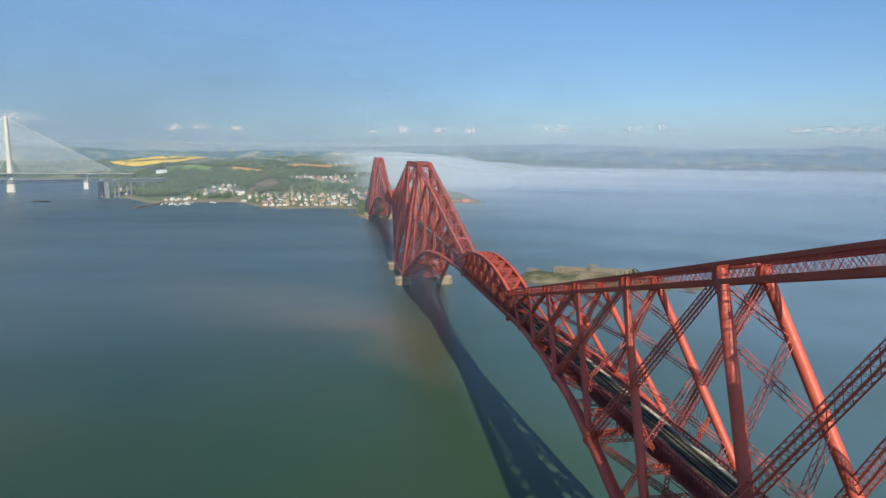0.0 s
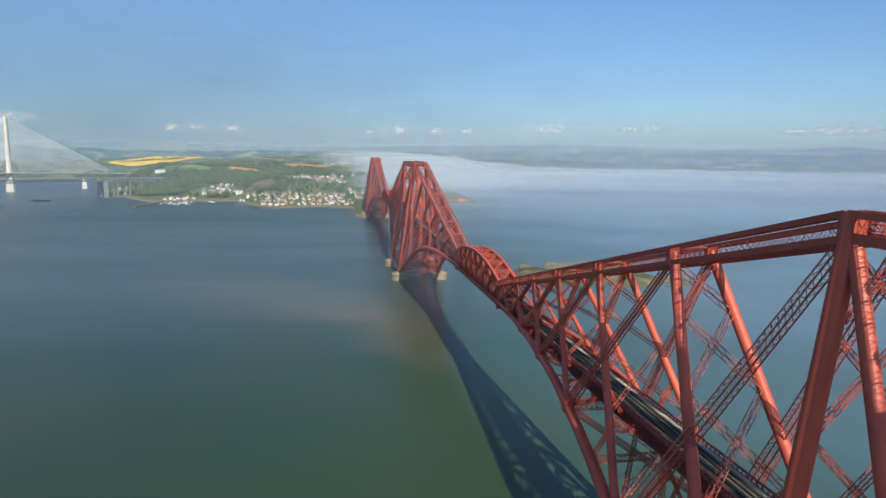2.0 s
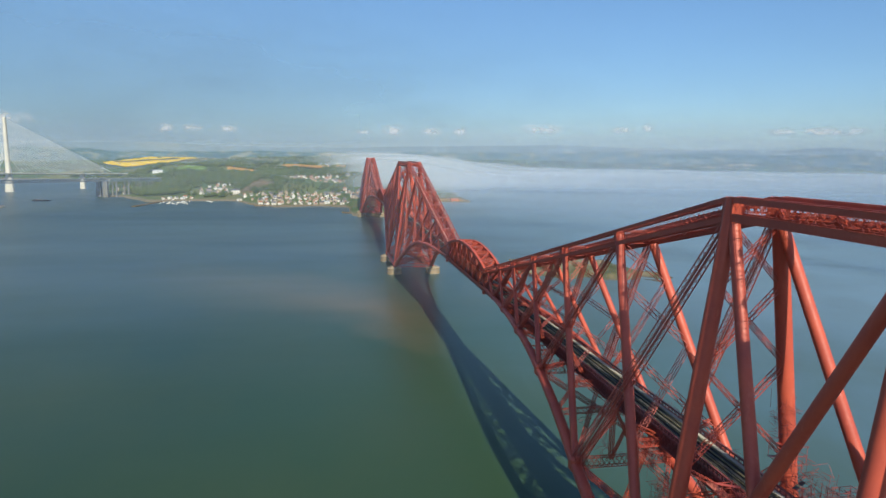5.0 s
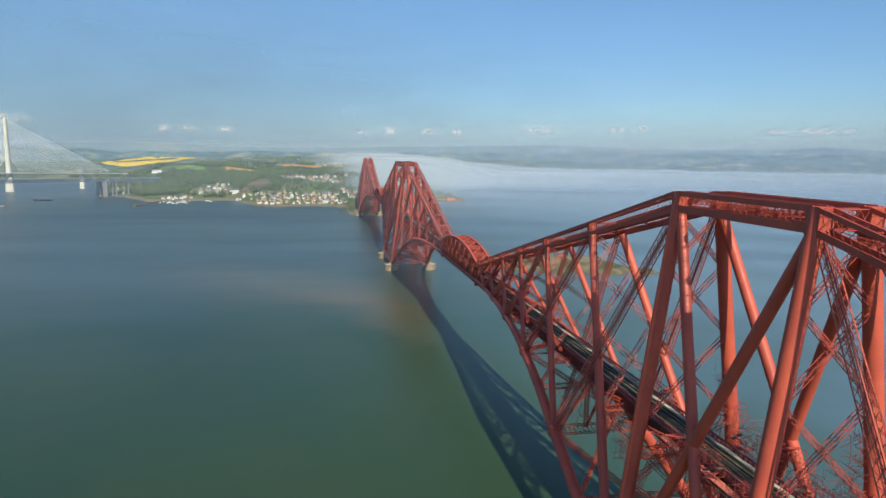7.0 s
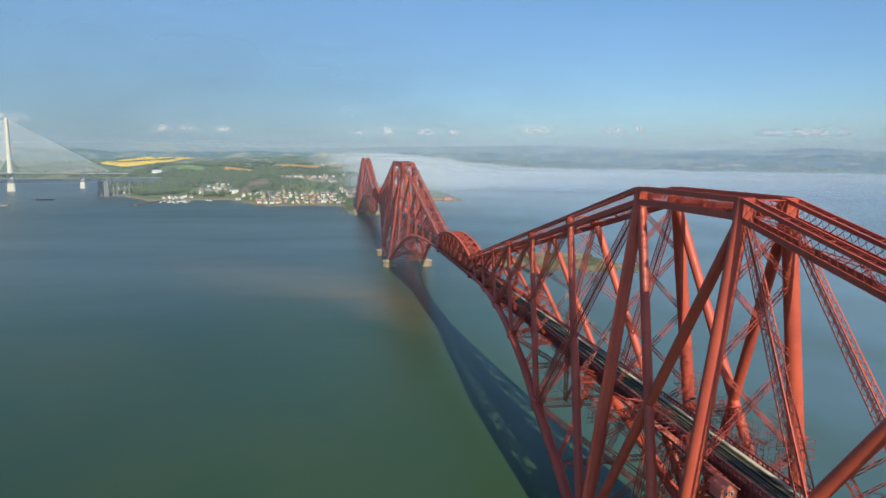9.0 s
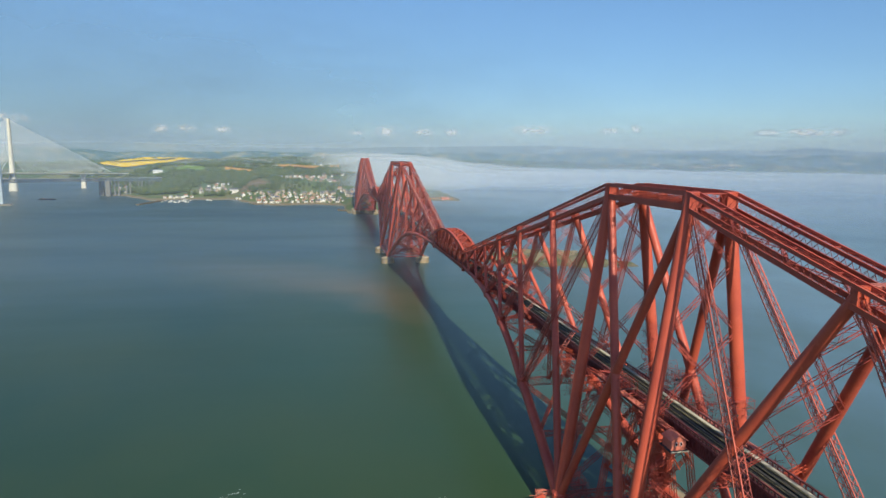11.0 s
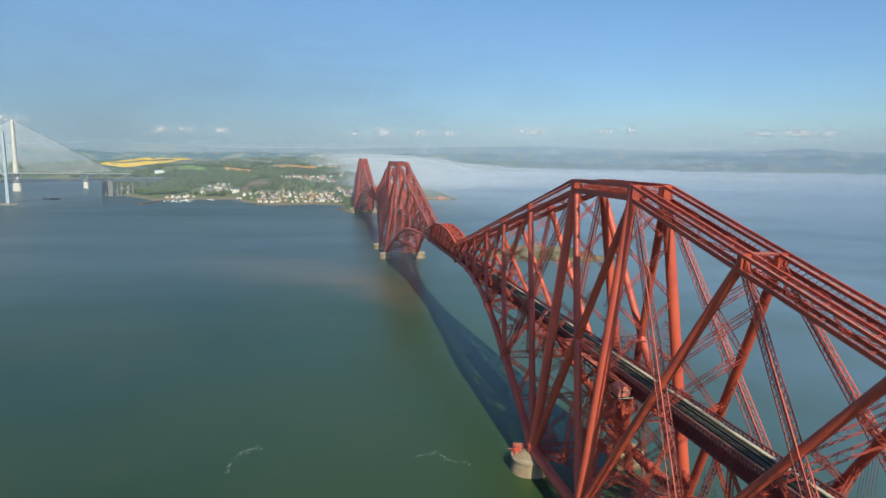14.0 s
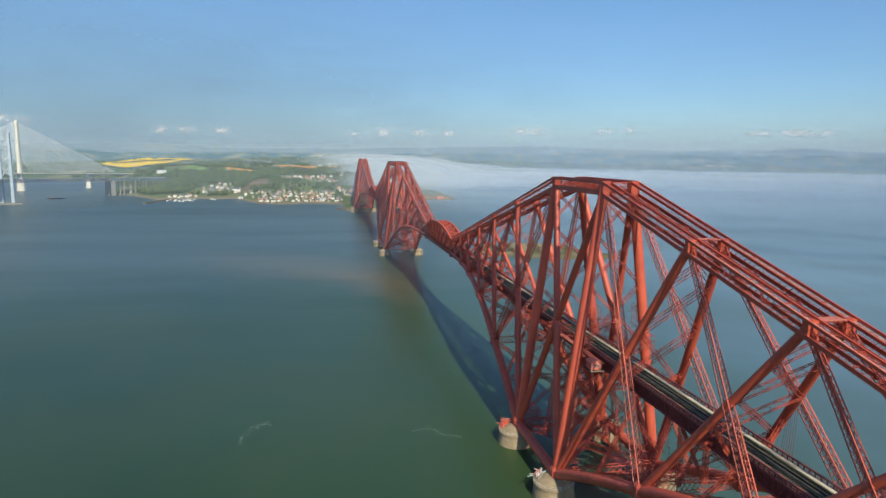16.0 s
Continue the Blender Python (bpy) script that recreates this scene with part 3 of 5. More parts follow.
def stages(owner, half):
    """Access stages and cages round the columns and the rail deck."""
    for s in (-1, 1):
        for w in (-1, 1):
            b, t = low_node(s, 0, w * half, w), top_node(s, 0, w * half, w)
            p = b.lerp(t, 0.47)
            if s > 0:
                scaffold(owner, (p.x, p.y, p.z - 2), (5.2, 5.2, 4), 10 + s + 3 * w)
            p = b.lerp(t, 0.02)
            scaffold(owner, (p.x - s * 4.5, p.y - 1.5 * w, p.z + 0.5), (5, 5, 5.5), 20 + s + 3 * w)
            scaffold(owner, (s * 7.2, w * half * 0.55, RAIL_Z - 3.5), (4.0, 7.0, 5.5), 30 + s + 3 * w)
        scaffold(owner, (s * 9.5, 0, RAIL_Z + 1.5), (5.0, 9.0, 4.0), 40 + s)
        g = Build()
        a, b = (s * 6.3, -half, RAIL_Z - 1.2), (s * 6.3, half, RAIL_Z - 1.2)
        g.bar(a, b, 2.0, 0.16)
        for k in range(round(half * 2 / 2.2) + 1):
            y = lerp(-half, half, k / round(half * 2 / 2.2))
            g.bar((s * 7.25, y, RAIL_Z - 1.2), (s * 7.25, y, RAIL_Z - 0.1), 0.07)
        g.bar((s * 7.25, -half, RAIL_Z - 0.1), (s * 7.25, half, RAIL_Z - 0.1), 0.07)
        g.part("catwalk", RED_WORN_LIT, owner)
    f = half / 22.1
    for i, (x, y, z, sx, sy, sz, n) in enumerate(((11.5, -18, 52, 8, 8, 11, 110), (11.0, -6, 51, 8, 10, 6, 80), (11.0, 8, 52, 8, 10, 7, 80), (11.5, 18, 50, 8, 9, 11, 100), (9.6, 21, 63, 4, 4, 9, 50), (9.6, -21, 64, 4, 4, 10, 60), (-8.5, 12, 49, 5, 9, 5, 70), (-8.0, -2, 46, 4, 8, 6, 50), (-7.0, -15, 53, 3.5, 7, 6, 60), (-10.0, 34, 41, 5, 7, 5, 60), (-12.0, 30, 25, 4, 6, 5, 40), (-7.5, 46, 45, 4, 8, 5, 50), (8.0, 40, 47, 4, 12, 6, 60), (8.0, -40, 47, 4, 12, 6, 60), (-12.5, 17.5, 13, 5, 6, 6, 60), (-12.0, -16, 12, 6, 8, 5, 60), (12.0, -15, 12, 6, 9, 5, 60), (0, -21.8, 12, 20, 3, 4, 70))):
        loose_poles(owner, (x, y * f if abs(y) < 25 else y + (half - 22.1) * (1 if y > 0 else -1), z), (sx, sy, sz), n, 60 + i)


def cantilever(y, half, label):
    owner = thing("cantilever", (0, y, 0), label, "bridge cantilever", "bridge cantilevers")
    tower(owner, half)
    stages(owner, half)
    arm(owner, half, 1)
    arm(owner, -half, -1)
    deck(owner, -half - REACH[-1], half + REACH[-1])
    return owner


HALF, HALF_MID = 22.1, 39.6
Y_MID = HALF + 521.2 + HALF_MID
Y_FAR = Y_MID + HALF_MID + 521.2 + HALF
near = cantilever(0, HALF, "red steel railway cantilever with raked tubular columns on granite piers")
cantilever(Y_MID, HALF_MID, "wide red steel middle cantilever standing beside the rocky island")
far_cantilever = copy_thing(near, pose(0, Y_FAR, 0, 0, 0, 180))
tagged(far_cantilever, "red steel railway cantilever half veiled by sea mist at the shore")


def hung_span(y0, y1):
    owner = thing("suspended_span", (0, y0, 0), "red steel hog-backed truss span hung between two cantilevers", "bridge span", "suspended spans")
    length = y1 - y0
    n = 8
    zb = 48.9

    def top(k):
        f = k / n
        return TOP_END + 7.4 * 4 * f * (1 - f)

    for s in (-1, 1):
        x = s * 4.3
        for k in range(n):
            p, q = length * k / n, length * (k + 1) / n
            a, b = Vector((x, p, top(k))), Vector((x, q, top(k + 1)))
            g = Build()
            for f0, f1 in ((0, 0.5), (0.5, 1)):
                za, zc = top(k + f0), top(k + f1)
                g.bar((x, lerp(p, q, f0), za), (x, lerp(p, q, f1), zc), 1.3, 1.5, (0, 0, 1))
            g.part("top_chord", RED, owner)
            g = Build()
            g.bar((x, p, zb), (x, q, zb), 1.2, 1.5)
            g.part("bottom_chord", RED, owner)
            brace("web_diagonal", Vector((x, p, zb)), b, 0.8, 1.0, 1.3, owner, up=(1, 0, 0))
            brace("web_diagonal", a, Vector((x, q, zb)), 0.8, 1.0, 1.3, owner, up=(1, 0, 0))
            if k:
                brace("web_post", Vector((x, p, zb)), a, 0.7, 0.8, 1.3, owner, up=(1, 0, 0))
    for k in range(n):
        p, q = length * k / n, length * (k + 1) / n
        brace("top_brace", Vector((-4.3, p, top(k))), Vector((4.3, q, top(k + 1))), 0.5, 0.7, 1.2, owner)
        brace("top_brace", Vector((4.3, p, top(k))), Vector((-4.3, q, top(k + 1))), 0.5, 0.7, 1.2, owner)
        if k:
            brace("cross_girder", Vector((-4.3, p, top(k))), Vector((4.3, p, top(k))), 0.7, 1.1, 1.2, owner)
    for p in (0.4, length - 0.4):
        g = Build()
        g.box((-5.6, p - 0.9, zb - 2.6), (5.6, p + 0.9, zb - 0.9))
        g.part("hanging_stage", RED, owner)
    deck(owner, 0.05, length - 0.05)
    return owner


hung_span(HALF + REACH[-1], Y_MID - HALF_MID - REACH[-1])
hung_span(Y_MID + HALF_MID + REACH[-1], Y_FAR - HALF - REACH[-1])


def pier(x, y):
    """A round granite pier with a battered shaft, coping and plinth."""
    owner = thing("bridge_pier", (x, y, 0), "round cream granite bridge pier standing in the water", "bridge pier", "granite bridge piers")
    n = 40
    courses = 8
    z0, z1 = -6.0, 5.2
    for k in range(courses):
        g = Build()
        a, b = z0 + (z1 - z0) * k / courses, z0 + (z1 - z0) * (k + 1) / courses
        ra, rb = 8.2 - 1.4 * (a - z0) / (z1 - z0), 8.2 - 1.4 * (b - z0) / (z1 - z0)
        g.rings([[(r * math.cos(q), r * math.sin(q), z) for q in (2 * math.pi * j / n for j in range(n))] for z, r in ((a, ra - 0.07), (a + 0.06, ra), (b - 0.06, rb), (b, rb - 0.07))], False)
        g.part("stone_course", GRANITE, owner)
    g = Build()
    g.rings([[(r * math.cos(q), r * math.sin(q), z) for q in (2 * math.pi * j / n for j in range(n))] for z, r in ((5.2, 6.9), (5.3, 7.15), (6.0, 7.15), (6.1, 6.9), (7.9, 3.0))], False)
    g.part("coping", GRANITE, owner)
    g = Build()
    for j in range(24):
        q, q2 = 2 * math.pi * j / 24, 2 * math.pi * (j + 1) / 24
        p, p2 = Vector((6.95 * math.cos(q), 6.95 * math.sin(q), 6.0)), Vector((6.95 * math.cos(q2), 6.95 * math.sin(q2), 6.0))
        g.bar(p, p + Vector((0, 0, 1.15)), 0.05)
        for z in (0.6, 1.15):
            g.bar(p + Vector((0, 0, z)), p2 + Vector((0, 0, z)), 0.04)
    g.part("railing", WHITE_PAINT, owner, "thin pale handrail")
    return owner


first = pier(-LOW_X - 1.0, -HALF)
for yc, half in ((0, HALF), (Y_MID, HALF_MID), (Y_FAR, HALF)):
    for w in (-1, 1):
        for s in (-1, 1):
            if (yc, w, s) != (0, -1, -1):
                copy_thing(first, pose(s * (LOW_X + 1.0), yc + w * half, 0))

# ---- water ----
m = Mat("estuary_water", (0.05, 0.07, 0.05), 0.3, spec=0.6)
wander = m.math("SUBTRACT", m.noise(0.006, 5, 0.6), 0.5)
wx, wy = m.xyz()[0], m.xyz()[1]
# Eastward the base pales to blue: haze and sky sheen put into the colour.
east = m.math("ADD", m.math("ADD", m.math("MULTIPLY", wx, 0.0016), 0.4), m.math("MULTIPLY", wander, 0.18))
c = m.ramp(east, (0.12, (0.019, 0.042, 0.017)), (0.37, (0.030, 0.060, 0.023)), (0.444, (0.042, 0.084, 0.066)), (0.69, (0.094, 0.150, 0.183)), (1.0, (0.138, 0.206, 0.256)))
# Far out, blue-grey is mixed in to stand for reflected sky.
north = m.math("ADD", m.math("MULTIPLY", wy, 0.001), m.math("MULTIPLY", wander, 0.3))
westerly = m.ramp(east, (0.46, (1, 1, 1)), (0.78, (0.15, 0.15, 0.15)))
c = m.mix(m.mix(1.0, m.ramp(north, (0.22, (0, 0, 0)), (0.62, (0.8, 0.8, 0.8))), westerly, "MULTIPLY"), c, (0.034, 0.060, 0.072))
patchy = m.ramp(m.noise(0.010, 5, 0.6, (1.0, 0.7, 1)), (0.38, (0, 0, 0)), (0.70, (0.7, 0.7, 0.7)))
c = m.mix(patchy, c, m.mix(0.6, c, (0.050, 0.066, 0.020)))
# a brown band below the middle piers: silt, with the red bridge's reflection painted in
along = m.math("ADD", m.math("ADD", wx, wy), m.math("MULTIPLY", wander, 260))
mirror_band = m.ramp(m.math("MULTIPLY", m.math("ABSOLUTE", m.math("SUBTRACT", along, 345)), 0.01), (0.1, (1, 1, 1)), (1.1, (0, 0, 0)))
ends = m.ramp(m.math("ADD", m.math("MULTIPLY", wx, 0.0025), 0.8), (0.08, (0, 0, 0)), (0.45, (0.36, 0.36, 0.36)), (0.68, (0.85, 0.85, 0.85)), (0.80, (0, 0, 0)))
c = m.mix(m.mix(1.0, mirror_band, ends, "MULTIPLY"), c, (0.125, 0.100, 0.050))
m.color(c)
m.b.inputs["IOR"].default_value = 1.33
ripple = m.math("ADD", m.math("MULTIPLY", m.noise(0.30, 3, 0.5, (1, 0.6, 1)), 0.4), m.math("MULTIPLY", m.noise(0.04, 3), 2.0))
m.rough(m.ramp(m.noise(0.0035, 5, 0.6, (0.45, 1.7, 1)), (0.36, (0.30,) * 3), (0.5, (0.33,) * 3), (0.66, (0.37,) * 3)))
WATER_MAT = m.bump(ripple, 0.03, 0.3).m
g = Build()
RW = 4880
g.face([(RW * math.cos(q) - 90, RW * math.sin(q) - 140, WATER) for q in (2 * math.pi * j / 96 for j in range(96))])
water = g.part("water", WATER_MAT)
tagged(water, "green and brown tinted estuary water with faint ripples", "water", kind="structure")

# ---- the far shore ----
SHORE = ((-3600, 3600), (-1500, 2900), (-980, 2650), (-760, 2400), (-700, 1900), (-645, 1726), (-600, 1716), (-540, 1620), (-500, 1530), (-426, 1560), (-306, 1562), (-262, 1480), (-200, 1358), (-96, 1396), (-48, 1350), (-38, 1150), (26, 1112), (64, 1200), (100, 1440), (170, 1500), (225, 1500), (262, 1492), (276, 1600), (300, 2100), (560, 3000), (900, 3300), (2400, 2900), (5000, 2700))
HILLS = ((-360, 1810, 170, 110, 22), (-440, 2020, 230, 120, 42), (-130, 1650, 120, 90, 20), (-575, 1915, 100, 100, 26), (-60, 1850, 170, 150, 18), (-240, 1600, 70, 60, 12), (-1080, 4480, 330, 420, 15), (1300, 4650, 900, 420, 40), (2900, 3900, 700, 500, 42))


def smooth(a, b, v):
    f = min(1.0, max(0.0, (v - a) / (b - a)))
    return f * f * (3 - 2 * f)


def shore(x):
    for (x0, y0), (x1, y1) in zip(SHORE[:-1], SHORE[1:]):
        if x <= x1:
            return y0 + (y1 - y0) * max(0.0, (x - x0) / (x1 - x0))
    return SHORE[-1][1]


def land_h(x, y):
    s = y - shore(x + 9 * math.sin(x * 0.043) + 5 * math.sin(x * 0.11 + y * 0.02))
    h = -5 + 7.5 * smooth(-14, 12, s) + 5 * smooth(15, 90, s) + 24 * smooth(90, 420, s) + max(0.0, s - 400) * 0.021
    for cx, cy, rx, ry, k in HILLS:
        h += k * math.exp(-(((x - cx) / rx) ** 2 + ((y - cy) / ry) ** 2)) * smooth(0, 90, s)
    h += smooth(40, 200, s) * (2.2 * math.sin(x * 0.021 + 1.3) * math.sin(y * 0.017) + 1.2 * math.sin(x * 0.061) * math.sin(y * 0.047 + 2))
    return h - max(0.0, h - 3.0) * 0.85 * smooth(45, 110, x) * smooth(2600, 1900, y)


ISLE = (166.0, 530.0, math.radians(-27), 100.0, 42.0)


def isle_h(x, y):
    cx, cy, a, rx, ry = ISLE
    u, v = (x - cx) * math.cos(a) + (y - cy) * math.sin(a), -(x - cx) * math.sin(a) + (y - cy) * math.cos(a)
    r = math.hypot(u / rx, v / ry) + 0.10 * math.sin(u * 0.13) + 0.08 * math.sin(v * 0.21 + u * 0.05)
    n = noise.fractal(Vector((x * 0.05, y * 0.05, 0)), 1.0, 2.0, 4)
    return -4 + 9.5 * smooth(1.1, 0.55, r) + 3.5 * smooth(0.6, 0.15, r) + n * 1.6 * smooth(1.3, 0.9, r)


def heightfield(name, xs, ys, f, material, keep=lambda x, y, z: True):
    v, q, idx = [], [], {}
    hs = [[f(x, y) for x in xs] for y in ys]
    for j, y in enumerate(ys):
        for i, x in enumerate(xs):
            idx[i, j] = len(v)
            v.append((x, y, hs[j][i]))
    for j in range(len(ys) - 1):
        for i in range(len(xs) - 1):
            if any(keep(xs[i + a], ys[j + b], hs[j + b][i + a]) for a in (0, 1) for b in (0, 1)):
                q.append((idx[i, j], idx[i + 1, j], idx[i + 1, j + 1], idx[i, j + 1]))
    me = bpy.data.meshes.new(name)
    me.from_pydata(v, [], q)
    me.polygons.foreach_set("use_smooth", [True] * len(q))
    me.update()
    me.materials.append(material)
    return new(name, me)


def spread(a, b, n, power=1.0):
    return [a + (b - a) * (k / n) ** power for k in range(n + 1)]


m = Mat("grass_and_fields", (0.08, 0.12, 0.04), 0.9, spec=0.15)
vo = m.n.new("ShaderNodeTexVoronoi")
vo.inputs["Scale"].default_value = 0.0042
mp = m.n.new("ShaderNodeMapping")
mp.inputs["Scale"].default_value = (1.5, 0.7, 0)
mp.inputs["Rotation"].default_value = (0, 0, 0.3)
m.l.new(m.co, mp.inputs[0])
m.l.new(mp.outputs[0], vo.inputs["Vector"])
sep = m.n.new("ShaderNodeSeparateXYZ")
m.l.new(vo.outputs["Color"], sep.inputs[0])
fields = m.ramp(sep.outputs[0], (0.0, (0.07, 0.13, 0.035)), (0.35, (0.11, 0.16, 0.05)), (0.55, (0.05, 0.09, 0.035)), (0.8, (0.20, 0.18, 0.08)), (1.0, (0.12, 0.18, 0.06)))
near_green = m.ramp(m.noise(0.012, 6), (0.35, (0.05, 0.085, 0.025)), (0.5, (0.09, 0.125, 0.04)), (0.68, (0.16, 0.145, 0.07)))
c = m.mix(m.ramp(m.math("MULTIPLY", m.xyz()[1], 0.0004), (0.8, (0, 0, 0)), (0.92, (1, 1, 1))), near_green, fields)
c = m.mix(m.ramp(m.math("MULTIPLY", m.math("ADD", m.xyz()[2], m.math("MULTIPLY", m.noise(0.06), 3.0)), 0.1), (0.42, (1, 1, 1)), (0.62, (0, 0, 0))), c, (0.23, 0.175, 0.12))
LAND = m.color(m.mix(0.3, c, m.ramp(m.noise(0.15, 5), (0.35, (0.04, 0.06, 0.02)), (0.65, (0.15, 0.16, 0.08))))).bump(m.noise(0.08, 5), 0.5, 2.0).m

INSIDE = 4790
xs = spread(-3600, -800, 28) + spread(-790, 420, 110) + spread(440, 3600, 30)
ys = spread(1110, 2050, 94) + spread(2080, 4700, 44)
ground = heightfield("ground", xs, ys, land_h, LAND, lambda x, y, z: z > -3.5 and math.hypot(x + 90, y + 140) < INSIDE)
tagged(ground, "green and brown headland with fields and a rocky shore", "land", kind="structure")

m = Mat("rocky_turf", (0.16, 0.15, 0.08), 0.9, spec=0.2)
c = m.ramp(m.noise(0.06, 6), (0.36, (0.050, 0.058, 0.020)), (0.5, (0.115, 0.098, 0.046)), (0.62, (0.19, 0.15, 0.09)))
c = m.mix(m.ramp(m.math("MULTIPLY", m.math("ADD", m.xyz()[2], m.math("MULTIPLY", m.noise(0.2), 2.0)), 0.1), (0.22, (1, 1, 1)), (0.38, (0, 0, 0))), c, (0.10, 0.085, 0.055))
ISLE_MAT = m.color(c).bump(m.noise(0.5, 6), 0.7, 0.6).m
isle = heightfield("island", spread(40, 300, 104), spread(440, 680, 96), isle_h, ISLE_MAT, lambda x, y, z: z > -1.5)
tagged(isle, "low rocky island with dry grass and stone ruins", "island", kind="structure")


def patch(name, corners, material, lift, label, category, n=10):
    """A quilt laid over the ground between four corners."""
    v, q = [], []
    a, b, c, d = corners
    for j in range(n + 1):
        for i in range(n + 1):
            u, w = i / n, j / n
            x = lerp(lerp(a[0], b[0], u), lerp(d[0], c[0], u), w) + 6 * math.sin(j * 1.7 + i) * (0 < i < n)
            y = lerp(lerp(a[1], b[1], u), lerp(d[1], c[1], u), w) + 6 * math.sin(i * 2.1 + j)
            v.append((x, y, land_h(x, y) + lift))
    for j in range(n):
        for i in range(n):
            k = j * (n + 1) + i
            q.append((k, k + 1, k + n + 2, k + n + 1))
    me = bpy.data.meshes.new(name)
    me.from_pydata(v, [], q)
    me.materials.append(material)
    return tagged(new(name, me), label, category, kind="structure")


YELLOW = plain("rapeseed_flower", (0.82, 0.55, 0.004), 0.9, (0.70, 0.45, 0.008), 0.02, 0.4, 0.5, 0.1)
HEDGE = plain("hedge_leaves", (0.07, 0.085, 0.03), 0.9, (0.04, 0.05, 0.02), 0.05, 0.5, 1.0, 0.1)
OCHRE = plain("bare_ochre_soil", (0.48, 0.26, 0.07), 0.9, (0.38, 0.22, 0.07), 0.02, 0.4, 0.5, 0.1)
LIME = plain("spring_pasture", (0.17, 0.24, 0.06), 0.9, (0.12, 0.18, 0.05), 0.01, 0.3, 0.5, 0.1)
STUBBLE = plain("pale_stubble", (0.46, 0.40, 0.26), 0.9, (0.36, 0.32, 0.20), 0.02, 0.3, 0.5, 0.1)
QUARRY = plain("quarried_rock", (0.22, 0.155, 0.10), 0.95, (0.10, 0.09, 0.05), 0.06, 0.7, 2.0, 0.1)
patch("rapeseed_field", ((-1310, 3860), (-1025, 3300), (-890, 4420), (-1230, 4540)), YELLOW, 7.0, "bright yellow flowering rapeseed field on the headland", "field", 16)
patch("hedgerow", ((-1262, 3930), (-1240, 3860), (-965, 4230), (-985, 4310)), HEDGE, 9.5, "dark green hedgerow across the yellow field", "hedge", 8)
patch("bare_field", ((-372, 1960), (-292, 1960), (-300, 2045), (-385, 2045)), OCHRE, 1.5, "ochre bare soil field beyond the wood", "field")
patch("bare_field", ((-280, 2880), (10, 2640), (30, 2900), (-270, 3120)), OCHRE, 6.0, "ochre bare soil field beyond the town", "field")
patch("pasture", ((-640, 2350), (-470, 2300), (-430, 2700), (-640, 2800)), LIME, 4.0, "light green pasture behind the wooded hill", "field")
patch("pasture", ((-512, 1902), (-432, 1938), (-432, 2004), (-492, 1966)), LIME, 1.5, "light green pasture in a clearing of the wood", "field", 6)
for bx, by in ((1890, 4060), (2190, 3940), (2480, 3700)):
    patch("stubble_field", ((bx - 90, by - 60), (bx + 80, by - 110), (bx + 110, by + 60), (bx - 60, by + 110)), STUBBLE, 5.0, "pale tan field on the hazy far shore", "field", 6)
patch("rock_slope", ((-305, 1650), (-215, 1570), (-185, 1690), (-285, 1800)), QUARRY, 1.2, "brown quarried rock slope above the town", "slope", 14)

# ---- woods ----
m = Mat("leaves", (0.06, 0.10, 0.03), 0.8, spec=0.2)
c = m.ramp(m.island(), (0.0, (0.026, 0.046, 0.016)), (0.5, (0.058, 0.084, 0.024)), (0.85, (0.105, 0.125, 0.034)), (1.0, (0.16, 0.14, 0.05)))
LEAVES = m.color(c).m
BARK = plain("bark", (0.10, 0.075, 0.05), 0.9, (0.06, 0.045, 0.03), 1.0)


def crown(v, q, rng, x, y, z, r, h, clumps):
    """A crown of small ragged clumps round a trunk's top."""
    for _ in range(clumps):
        a, b, k = rng.random() * 6.283, math.acos(2 * rng.random() - 1), 0.45 + 0.55 * rng.random()
        cx, cy, cz = x + r * k * math.sin(b) * math.cos(a), y + r * k * math.sin(b) * math.sin(a), z + h * (0.58 + 0.42 * k * math.cos(b))
        s = r * (0.28 + 0.25 * rng.random())
        i = len(v)
        for ux, uy, uz in ((1, 0, -0.3), (-0.5, 0.87, -0.2), (-0.5, -0.87, -0.35), (0, 0, 0.9), (0.1, 0, -0.8)):
            j = 0.6 + 0.8 * rng.random()
            v.append((cx + ux * s * j, cy + uy * s * j, cz + uz * s * j))
        q.extend([(i, i + 1, i + 3), (i + 1, i + 2, i + 3), (i + 2, i, i + 3), (i + 1, i, i + 4), (i + 2, i + 1, i + 4), (i, i + 2, i + 4)])


def trunk(v, q, x, y, z, h):
    i = len(v)
    for zz, r in ((z - 0.5, 0.35), (z + h * 0.6, 0.16)):
        v.extend([(x + r, y, zz), (x - r * 0.5, y + r * 0.87, zz), (x - r * 0.5, y - r * 0.87, zz)])
    q.extend([(i, i + 1, i + 4, i + 3), (i + 1, i + 2, i + 5, i + 4), (i + 2, i, i + 3, i + 5)])


def wood(name, label, spots):
    rng = random.Random(len(spots))
    v, q, tv, tq = [], [], [], []
    for x, y, r, h in spots:
        z = land_h(x, y)
        crown(v, q, rng, x, y, z, r, h, 16)
        trunk(tv, tq, x, y, z, h)
    owner = thing(name, (0, 0, 0), label, "trees", kind="stuff")
    for nm, a, b, mt in (("foliage", v, q, LEAVES), ("trunks", tv, tq, BARK)):
        me = bpy.data.meshes.new(nm)
        me.from_pydata(a, [], b)
        me.materials.append(mt)
        ob = new(nm, me)
        ob["kind"] = "stuff"
        ob.parent = owner
    return owner


